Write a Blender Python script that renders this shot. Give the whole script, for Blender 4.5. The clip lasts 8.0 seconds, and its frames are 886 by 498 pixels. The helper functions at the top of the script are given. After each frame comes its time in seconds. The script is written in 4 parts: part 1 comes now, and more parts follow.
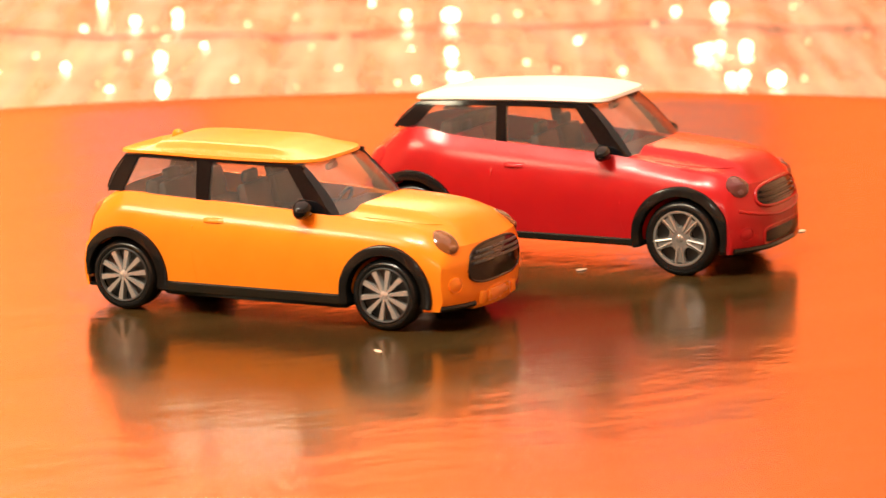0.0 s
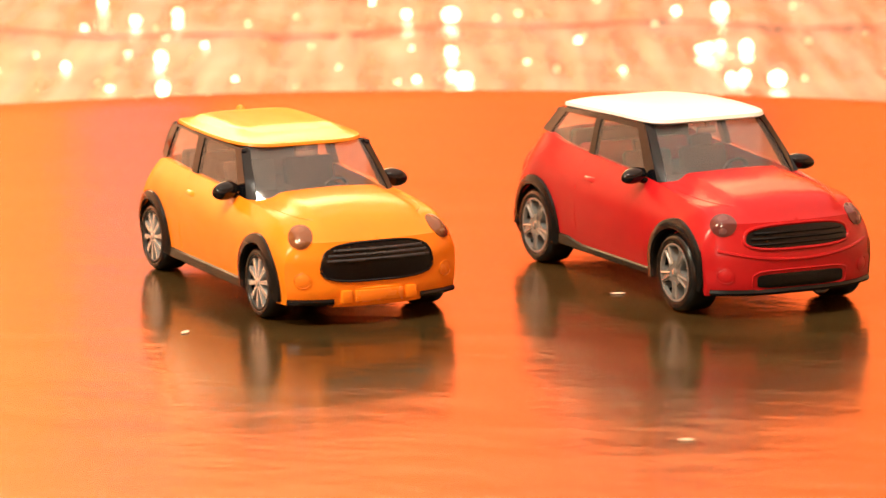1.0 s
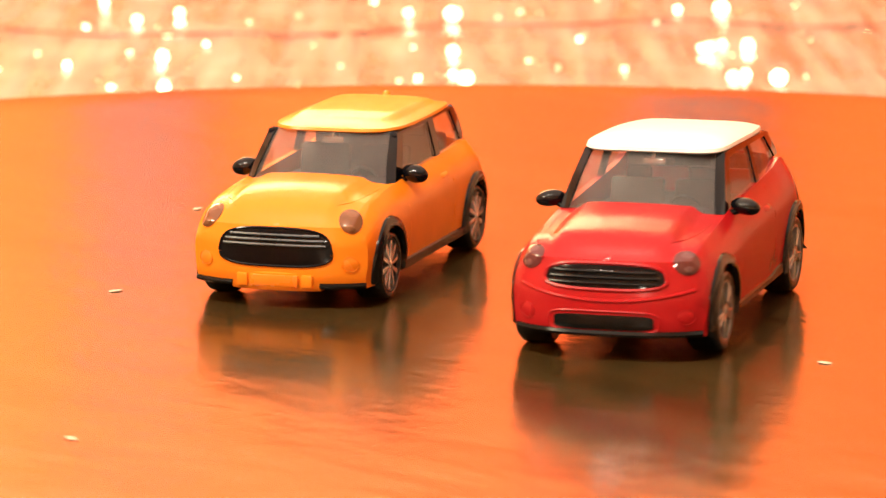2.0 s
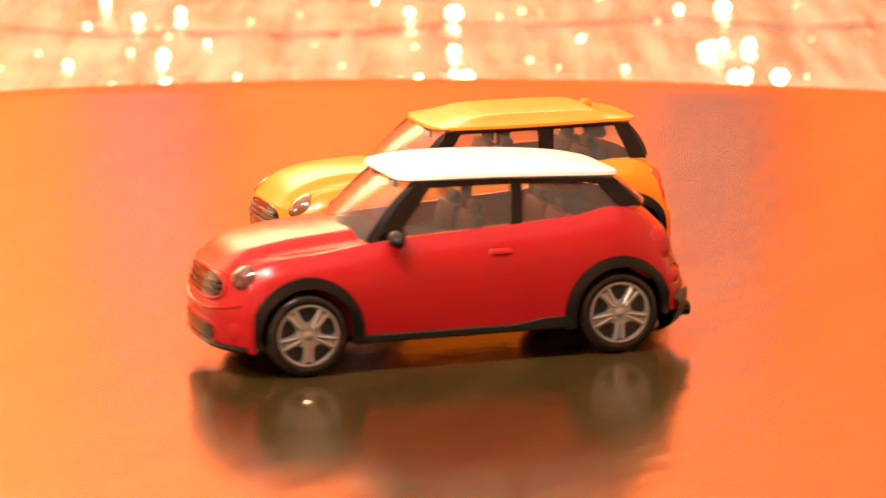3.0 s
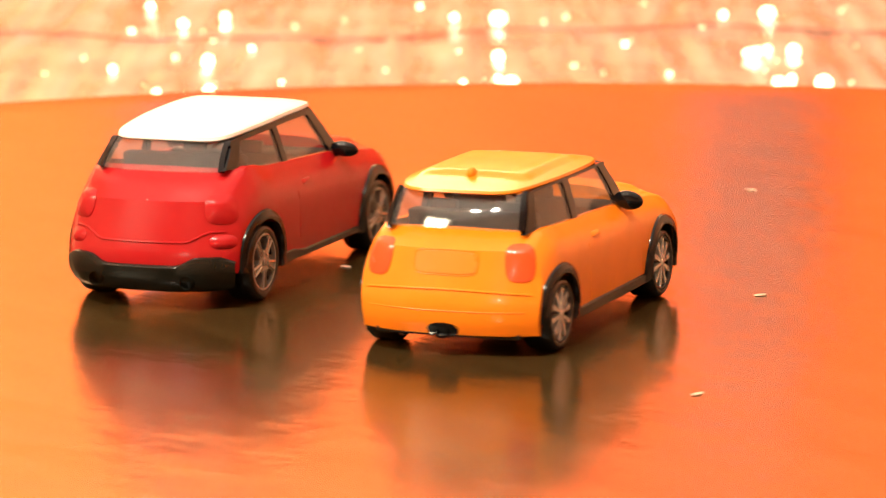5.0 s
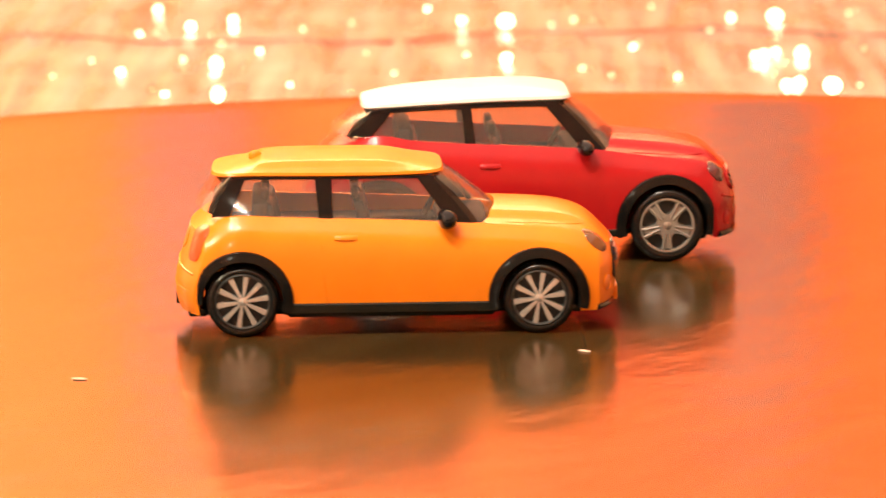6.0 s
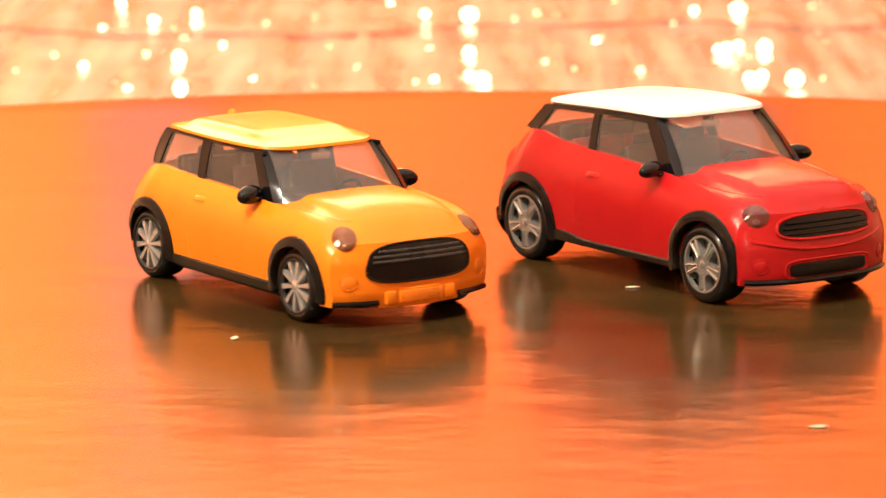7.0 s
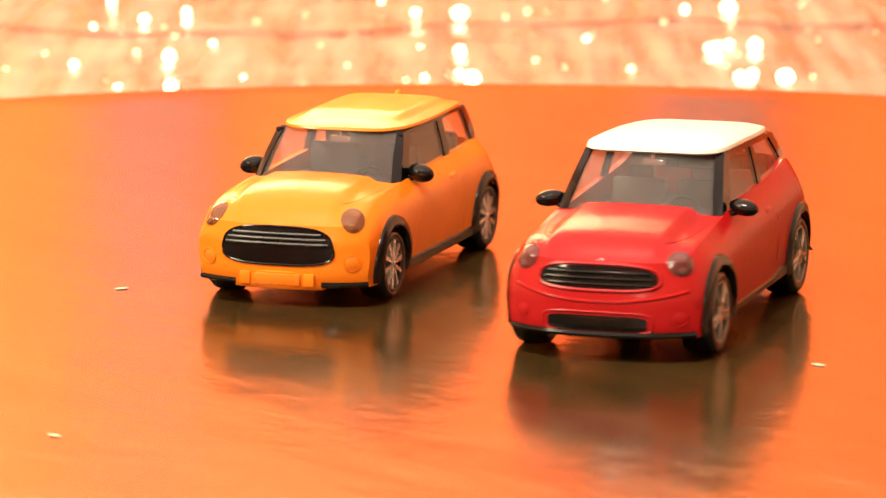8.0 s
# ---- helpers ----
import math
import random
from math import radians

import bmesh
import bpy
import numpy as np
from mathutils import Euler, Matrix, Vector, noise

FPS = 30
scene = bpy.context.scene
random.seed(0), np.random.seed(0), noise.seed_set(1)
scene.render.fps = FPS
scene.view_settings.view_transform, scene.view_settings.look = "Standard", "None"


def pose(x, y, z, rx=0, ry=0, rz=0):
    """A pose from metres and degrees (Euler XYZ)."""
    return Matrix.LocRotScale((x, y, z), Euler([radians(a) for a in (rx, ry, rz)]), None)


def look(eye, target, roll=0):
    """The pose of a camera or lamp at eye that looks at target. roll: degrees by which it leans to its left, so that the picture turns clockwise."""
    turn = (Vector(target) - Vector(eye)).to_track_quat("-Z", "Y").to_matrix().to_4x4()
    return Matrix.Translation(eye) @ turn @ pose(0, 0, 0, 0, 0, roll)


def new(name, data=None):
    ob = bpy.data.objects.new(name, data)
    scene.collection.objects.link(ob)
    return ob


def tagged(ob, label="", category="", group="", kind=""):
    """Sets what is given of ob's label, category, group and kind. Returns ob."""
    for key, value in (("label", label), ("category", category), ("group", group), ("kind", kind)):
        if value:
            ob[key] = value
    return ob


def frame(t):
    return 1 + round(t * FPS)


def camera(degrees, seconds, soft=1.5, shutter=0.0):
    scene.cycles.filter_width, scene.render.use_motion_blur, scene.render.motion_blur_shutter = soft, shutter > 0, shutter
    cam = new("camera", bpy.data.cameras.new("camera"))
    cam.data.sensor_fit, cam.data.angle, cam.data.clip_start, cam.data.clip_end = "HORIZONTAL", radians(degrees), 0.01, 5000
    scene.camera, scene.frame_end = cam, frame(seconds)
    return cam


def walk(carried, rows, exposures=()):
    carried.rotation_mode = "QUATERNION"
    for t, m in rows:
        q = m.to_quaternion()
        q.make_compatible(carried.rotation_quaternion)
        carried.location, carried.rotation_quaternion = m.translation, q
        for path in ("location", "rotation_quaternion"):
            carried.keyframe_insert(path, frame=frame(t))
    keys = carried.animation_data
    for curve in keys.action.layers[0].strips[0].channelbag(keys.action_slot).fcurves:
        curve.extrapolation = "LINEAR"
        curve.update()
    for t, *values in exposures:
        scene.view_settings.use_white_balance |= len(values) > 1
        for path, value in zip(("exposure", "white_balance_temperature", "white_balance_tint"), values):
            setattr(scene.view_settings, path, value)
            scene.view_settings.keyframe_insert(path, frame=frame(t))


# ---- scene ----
# Two small toy cars on a slowly turning lacquered wooden turntable; the camera is held still a good half metre away.
from mathutils.bvhtree import BVHTree

MM = 0.001

# ---------------------------------------------------------------- camera
cam = camera(12.09, 8.0, soft=1.35, shutter=0.3)
cam.data.dof.use_dof = True
cam.data.dof.focus_distance = 0.56
cam.data.dof.aperture_fstop = 64
EYE = (0.003926, -0.564187, 0.109077)


def aim(yaw, pitch, dx, dz, roll=-0.61):
    """The camera near its one place, moved by a millimetre or so; yaw to the left and pitch upwards, in degrees."""
    here = Matrix.Translation((EYE[0] + dx * MM, EYE[1], EYE[2] + dz * MM))
    return here @ pose(0, 0, 0, 0, 0, yaw) @ pose(0, 0, 0, 90 - 10.3447 + pitch, 0, 0) @ pose(0, 0, 0, 0, 0, roll)


UNIT = math.degrees(1 / 7402.6)
# seconds, yaw and pitch in small units, sideways and upwards in millimetres
SWAY = [(0, -7.1, 4.1, -0.91, -0.53), (0.5, -9.7, 5.2, -1.24, -0.66), (1, -6.9, 4.4, -0.94, -0.69), (1.75, -0.7, 3.5, -0.34, -0.77),
        (2.5, 6.0, 2.6, 0.25, -0.85), (3, 7.2, 2.2, 0.34, -0.79), (3.5, 10.4, 1.8, 0.69, -0.75), (4, 5.0, -3.0, -0.39, -0.13),
        (4.2, 5.9, 0.5, -0.53, -0.45), (4.75, 57.1, 7.1, 0.27, -0.39), (5.3, 106.3, 13.6, 1.07, -0.34), (5.5, 102.4, 17.0, 0.57, -0.77),
        (6, 91.4, 17.1, -0.87, -0.78), (6.5, 70.0, 5.8, -0.40, -0.75), (7, 32.8, 5.3, 0.11, -0.80), (7.5, 19.7, 4.6, 0.35, -0.98),
        (8, 19.3, 2.5, 0.55, -0.83)]
walk(cam, [(t, aim(a * UNIT, b * UNIT, dx, dz)) for t, a, b, dx, dz in SWAY])

# ---------------------------------------------------------------- light
scene.view_settings.exposure = 0.0
world = bpy.data.worlds.new("world")
world.use_nodes = True
world.node_tree.nodes["Background"].inputs[0].default_value = (1.0, 0.72, 0.45, 1)
world.node_tree.nodes["Background"].inputs[1].default_value = 0.05
scene.world = world


def area_lamp(name, eye, target, size, power, colour, size_y=None):
    d = bpy.data.lights.new(name, "AREA")
    d.shape = "RECTANGLE"
    d.size, d.size_y = size, size_y or size
    d.energy, d.color = power, colour
    ob = new(name, d)
    ob.matrix_world = look(eye, target)
    return ob


area_lamp("ceiling_lamp_light", (-0.66, -0.72, 1.56), (0, 0, 0), 0.10, 21, (1.0, 0.89, 0.72))
area_lamp("ceiling_lamp_light", (-0.30, -0.84, 1.56), (0, 0, 0), 0.10, 21, (1.0, 0.89, 0.72))
# Added broad fill, standing in for light bounced from ceiling and walls; no real panel.
area_lamp("overhead_fill_light", (0, 0.2, 1.68), (0, 0.2, 0), 3.2, 25.5, (1.0, 0.90, 0.80), 3.0)
# Small light added only for thin highlights on the cars; stands for no lamp.
area_lamp("front_highlight_light", (-0.40, -1.60, 0.50), (0, 0, 0), 0.08, 1.6, (1.0, 0.88, 0.70))
area_lamp("wall_lamp_light", (-1.55, -0.93, 1.34), (0, 0, 0), 0.50, 26, (1.0, 0.86, 0.58), 0.38)
# Unseen fill, added to make the north wall bright enough in the lacquer's reflection.
area_lamp("north_wall_fill_light", (-0.65, 2.0, 1.45), (-0.65, 2.6, 0.85), 1.5, 150, (1.0, 0.86, 0.62), 0.2)


# ---------------------------------------------------------------- materials
def mat_new(name):
    m = bpy.data.materials.new(name)
    m.use_nodes = True
    t = m.node_tree
    return m, t, t.nodes["Principled BSDF"]


def noise_ramp(t, scale, stops, detail=4.0, stretch=None, rough=0.55):
    """Object coordinates > noise > colour ramp."""
    co = t.nodes.new("ShaderNodeTexCoord")
    mp = t.nodes.new("ShaderNodeMapping")
    mp.inputs["Scale"].default_value = stretch or (1, 1, 1)
    n = t.nodes.new("ShaderNodeTexNoise")
    n.inputs["Scale"].default_value = scale
    n.inputs["Detail"].default_value = detail
    n.inputs["Roughness"].default_value = rough
    r = t.nodes.new("ShaderNodeValToRGB")
    while len(r.color_ramp.elements) < len(stops):
        r.color_ramp.elements.new(0.5)
    for e, (p, c) in zip(r.color_ramp.elements, stops):
        e.position, e.color = p, (*c, 1)
    t.links.new(co.outputs["Object"], mp.inputs[0])
    t.links.new(mp.outputs[0], n.inputs["Vector"])
    t.links.new(n.outputs["Fac"], r.inputs[0])
    return n, r


def bump(t, node, out, strength, distance, bsdf):
    b = t.nodes.new("ShaderNodeBump")
    b.inputs["Strength"].default_value, b.inputs["Distance"].default_value = strength, distance
    t.links.new(node.outputs[out], b.inputs["Height"])
    t.links.new(b.outputs[0], bsdf.inputs["Normal"])
    return b


def plastic(name, colour, rough=0.25, coat=0.0, vary=0.04, sss=0.0, metal=0.0, scale=260, spec=0.5):
    m, t, b = mat_new(name)
    lo = tuple(c * (1 - vary) for c in colour)
    hi = tuple(min(1, c * (1 + vary)) for c in colour)
    n, r = noise_ramp(t, scale, [(0.3, lo), (0.7, hi)])
    t.links.new(r.outputs[0], b.inputs["Base Color"])
    n2, r2 = noise_ramp(t, scale * 0.8, [(0.3, (rough * 0.88,) * 3), (0.7, (rough * 1.12,) * 3)])
    t.links.new(r2.outputs[0], b.inputs["Roughness"])
    b.inputs["Metallic"].default_value = metal
    b.inputs["Specular IOR Level"].default_value = spec
    b.inputs["Coat Weight"].default_value = coat
    b.inputs["Coat Roughness"].default_value = 0.05
    if sss:
        b.inputs["Subsurface Weight"].default_value = sss
        b.inputs["Subsurface Radius"].default_value = (1.0, 0.45, 0.15)
        b.inputs["Subsurface Scale"].default_value = 0.0012
    n3, _ = noise_ramp(t, 420, [(0, (0, 0, 0)), (1, (1, 1, 1))], detail=2)
    bump(t, n3, "Fac", 0.02, 0.00004, b)
    return m


ORANGE = plastic("orange_plastic", (0.86, 0.222, 0.010), 0.24, 0.12, spec=0.36)
RED = plastic("red_plastic", (0.38, 0.009, 0.011), 0.23, 0.0, spec=0.34)
WHITE = plastic("white_plastic", (0.80, 0.78, 0.72), 0.35, 0.2, 0.03)
BLACK = plastic("black_gloss_plastic", (0.004, 0.004, 0.005), 0.09, 0.0, spec=0.34)
TRIM = plastic("black_trim_plastic", (0.007, 0.0065, 0.006), 0.15, 0.0, spec=0.26)
CHASSIS = plastic("dark_chassis_plastic", (0.011, 0.010, 0.007), 0.22, spec=0.35)
RUBBER = plastic("tyre_rubber", (0.008, 0.0075, 0.007), 0.24, spec=0.4)
SILVER = plastic("silver_rim_paint", (0.64, 0.63, 0.61), 0.20, 0.2, 0.06, metal=0.7)
RIMGREY = plastic("grey_rim_paint", (0.36, 0.35, 0.33), 0.24, 0.2, 0.06, metal=0.65)
SEAT_RED = plastic("red_seat_plastic", (0.34, 0.012, 0.014), 0.4)
RIMDARK = plastic("rim_recess", (0.02, 0.019, 0.017), 0.5)
SEAT = plastic("seat_plastic", (0.017, 0.016, 0.016), 0.45)
SLAT = plastic("slat_plastic", (0.035, 0.034, 0.036), 0.28)
DASH = plastic("dash_plastic", (0.014, 0.013, 0.013), 0.6, spec=0.2)
LENS = plastic("smoky_lamp_lens", (0.17, 0.055, 0.016), 0.08, 0.5)
LENS_RED_CAR = plastic("grey_lamp_lens", (0.10, 0.020, 0.020), 0.08, 0.5)
LENS_CUP = plastic("amber_lamp_cup", (0.20, 0.072, 0.026), 0.08, 0.5)
LENS_CUP_RED = plastic("grey_lamp_cup", (0.13, 0.045, 0.045), 0.08, 0.5)
TAIL = plastic("tail_lamp_paint", (0.74, 0.075, 0.012), 0.25, 0.3)
BUMPER_TINT = plastic("bumper_recess_orange", (0.80, 0.20, 0.010), 0.28, 0.3)


def glass_mat():
    m, t, b = mat_new("clear_window_plastic")
    out = t.nodes["Material Output"]
    t.nodes.remove(b)
    tr = t.nodes.new("ShaderNodeBsdfTransparent")
    tr.inputs[0].default_value = (0.91, 0.915, 0.92, 1)
    hz = t.nodes.new("ShaderNodeBsdfDiffuse")
    hz.inputs[0].default_value = (0.50, 0.49, 0.47, 1)
    hm = t.nodes.new("ShaderNodeMixShader")
    hm.inputs[0].default_value = 0.045
    t.links.new(tr.outputs[0], hm.inputs[1])
    t.links.new(hz.outputs[0], hm.inputs[2])
    gl = t.nodes.new("ShaderNodeBsdfGlossy")
    gl.inputs["Roughness"].default_value = 0.06
    lw = t.nodes.new("ShaderNodeLayerWeight")
    lw.inputs[0].default_value = 0.5
    pw = t.nodes.new("ShaderNodeMath")
    pw.operation = "POWER"
    pw.inputs[1].default_value = 4.0
    fr = t.nodes.new("ShaderNodeMath")
    fr.operation = "MULTIPLY_ADD"
    fr.inputs[1].default_value, fr.inputs[2].default_value = 0.4, 0.045
    t.links.new(lw.outputs["Facing"], pw.inputs[0])
    t.links.new(pw.outputs[0], fr.inputs[0])
    mx = t.nodes.new("ShaderNodeMixShader")
    for a, i in ((fr, 0), (hm, 1), (gl, 2)):
        t.links.new(a.outputs[0], mx.inputs[i])
    t.links.new(mx.outputs[0], out.inputs[0])
    return m


GLASS = glass_mat()


def lacquer_mat():
    m, t, b = mat_new("dark_lacquered_wood")
    n, r = noise_ramp(t, 14, [(0.25, (0.026, 0.014, 0.004)), (0.5, (0.042, 0.024, 0.0075)), (0.75, (0.062, 0.038, 0.013))],
                      detail=8, stretch=(0.6, 7, 1), rough=0.6)
    t.links.new(r.outputs[0], b.inputs["Base Color"])
    b.inputs["Roughness"].default_value = 0.15
    b.inputs["IOR"].default_value = 1.5
    b.inputs["Specular IOR Level"].default_value = 0.22
    b.inputs["Coat Weight"].default_value = 0.12
    b.inputs["Coat IOR"].default_value = 1.45
    b.inputs["Coat Roughness"].default_value = 0.13
    n2, _ = noise_ramp(t, 70, [(0, (0, 0, 0)), (1, (1, 1, 1))], detail=6, stretch=(0.7, 1.3, 1), rough=0.62)
    bp = bump(t, n2, "Fac", 0.75, 0.0003, b)
    t.links.new(bp.outputs[0], b.inputs["Coat Normal"])
    return m


LACQUER = lacquer_mat()


def cream_mat(name, lo, hi, rough, scale, stretch=None, strength=0.1, spec=0.5):
    m, t, b = mat_new(name)
    n, r = noise_ramp(t, scale, [(0.3, lo), (0.7, hi)], detail=5, stretch=stretch)
    t.links.new(r.outputs[0], b.inputs["Base Color"])
    b.inputs["Roughness"].default_value = rough
    b.inputs["Specular IOR Level"].default_value = spec
    bump(t, n, "Fac", strength, 0.002, b)
    return m


CLOTH = cream_mat("glossy_cream_table_cover", (0.46, 0.27, 0.165), (0.60, 0.38, 0.25), 0.40, 16, (1, 0.5, 1), 0.25)
REDWALL = cream_mat("orange_red_wall_paint", (0.82, 0.090, 0.0065), (0.90, 0.176, 0.016), 0.75, 3.2)
WALL = cream_mat("warm_wall_paint", (0.70, 0.50, 0.34), (0.78, 0.58, 0.40), 0.8, 3)
FLOOR = cream_mat("floor_wood", (0.20, 0.10, 0.05), (0.30, 0.16, 0.08), 0.4, 5, (1, 8, 1))
CEILING = cream_mat("ceiling_paint", (0.76, 0.70, 0.60), (0.82, 0.76, 0.66), 0.85, 3)


def glow_mat(name, colour, strength):
    m, t, b = mat_new(name)
    b.inputs["Base Color"].default_value = (0.9, 0.85, 0.7, 1)
    b.inputs["Emission Color"].default_value = (*colour, 1)
    b.inputs["Emission Strength"].default_value = strength
    return m


FOIL = cream_mat("creased_clear_film", (0.16, 0.145, 0.12), (0.48, 0.43, 0.37), 0.20, 130, (1, 0.08, 1), 0.9, 0.5)
CURTAIN = cream_mat("pale_lavender_cloth", (0.25, 0.125, 0.135), (0.33, 0.18, 0.20), 0.8, 20)
BULB = glow_mat("lit_bulb", (1.0, 0.80, 0.50), 9.0)
# Also makes the added sparkles on the film glow.
DIM_BULB_SPARKLE = glow_mat("dim_bulb_and_sparkle", (1.0, 0.72, 0.36), 4.0)
WIRE = plastic("copper_wire", (0.22, 0.13, 0.08), 0.4)
SPECK = plastic("pale_dust", (0.75, 0.55, 0.40), 0.7)


# ---------------------------------------------------------------- mesh helpers
def finish(name, bm, material, angle=38):
    bmesh.ops.recalc_face_normals(bm, faces=bm.faces)
    lim = radians(angle)
    for f in bm.faces:
        f.smooth = True
    for e in bm.edges:
        e.smooth = not (len(e.link_faces) == 2 and e.calc_face_angle(0) > lim)
    me = bpy.data.meshes.new(name)
    bm.to_mesh(me)
    bm.free()
    me.materials.append(material)
    return me


def part(name, bm, material, parent=None, label="", angle=38, m=None):
    """One mesh object under a thing or a part; bm is in millimetres."""
    bmesh.ops.scale(bm, vec=(MM, MM, MM), verts=bm.verts)
    ob = new(name, finish(name, bm, material, angle))
    if parent is not None:
        ob.parent = parent
    if m is not None:
        ob.matrix_basis = m
    return tagged(ob, label)


def grid(rows, closed=False, bm=None):
    """Quads over rows of points of equal length."""
    bm = bm or bmesh.new()
    vs = [[bm.verts.new(p) for p in row] for row in rows]
    for a, b in zip(vs, vs[1:]):
        n = len(a)
        for i in range(n if closed else n - 1):
            k = (i + 1) % n
            q = [a[i], a[k], b[k], b[i]]
            if len({v.co.to_tuple(6) for v in q}) >= 3:
                bm.faces.new(q)
    return bm


def thick(bm, d):
    """Gives an open sheet a thickness d."""
    bmesh.ops.recalc_face_normals(bm, faces=bm.faces)
    bmesh.ops.solidify(bm, geom=bm.faces[:], thickness=d)
    return bm


def box(x0, x1, y0, y1, z0, z1, bevel=0.0, bm=None, seg=2):
    b = bmesh.new()
    bmesh.ops.create_cube(b, size=1)
    for v in b.verts:
        v.co = Vector(((x0 + x1) / 2 + v.co.x * (x1 - x0), (y0 + y1) / 2 + v.co.y * (y1 - y0), (z0 + z1) / 2 + v.co.z * (z1 - z0)))
    if bevel:
        bmesh.ops.bevel(b, geom=b.edges[:], offset=bevel, segments=seg, profile=0.5, affect="EDGES")
    return join(bm, b)


def join(bm, b):
    if bm is None:
        return b
    me = bpy.data.meshes.new("tmp")
    b.to_mesh(me)
    b.free()
    bm.from_mesh(me)
    bpy.data.meshes.remove(me)
    return bm


def ball(c, r, bm=None, u=14, v=9):
    b = bmesh.new()
    bmesh.ops.create_uvsphere(b, u_segments=u, v_segments=v, radius=1)
    for w in b.verts:
        w.co = Vector((c[0] + w.co.x * r[0], c[1] + w.co.y * r[1], c[2] + w.co.z * r[2]))
    return join(bm, b)


def lathe(profile, n=32):
    """Turns (radius, y) pairs about the y axis."""
    rows = []
    for r, y in profile:
        rows.append([(r * math.cos(2 * math.pi * k / n), y, r * math.sin(2 * math.pi * k / n)) for k in range(n)])
    bm = grid(rows, closed=True)
    bmesh.ops.remove_doubles(bm, verts=bm.verts, dist=1e-5)
    return bm


def lerp(a, b, u):
    return a + (b - a) * u


def soft_curve(pairs, x):
    """Smooth (cubic) reading between pairs."""
    xs, ys = [p[0] for p in pairs], [p[1] for p in pairs]
    if x <= xs[0]:
        return ys[0]
    if x >= xs[-1]:
        return ys[-1]
    i = max(k for k in range(len(xs)) if xs[k] <= x)
    i = min(i, len(xs) - 2)

    def slope(k):
        if k == 0 or k == len(xs) - 1:
            j = 0 if k == 0 else k - 1
            return (ys[j + 1] - ys[j]) / (xs[j + 1] - xs[j])
        return (ys[k + 1] - ys[k - 1]) / (xs[k + 1] - xs[k - 1])
    h = xs[i + 1] - xs[i]
    u = (x - xs[i]) / h
    a, b, c, d = ys[i], ys[i + 1], slope(i) * h, slope(i + 1) * h
    return a + c * u + (3 * (b - a) - 2 * c - d) * u * u + (2 * (a - b) + c + d) * u ** 3


def step(a, b, x):
    u = min(1, max(0, (x - a) / (b - a)))
    return u * u * (3 - 2 * u)


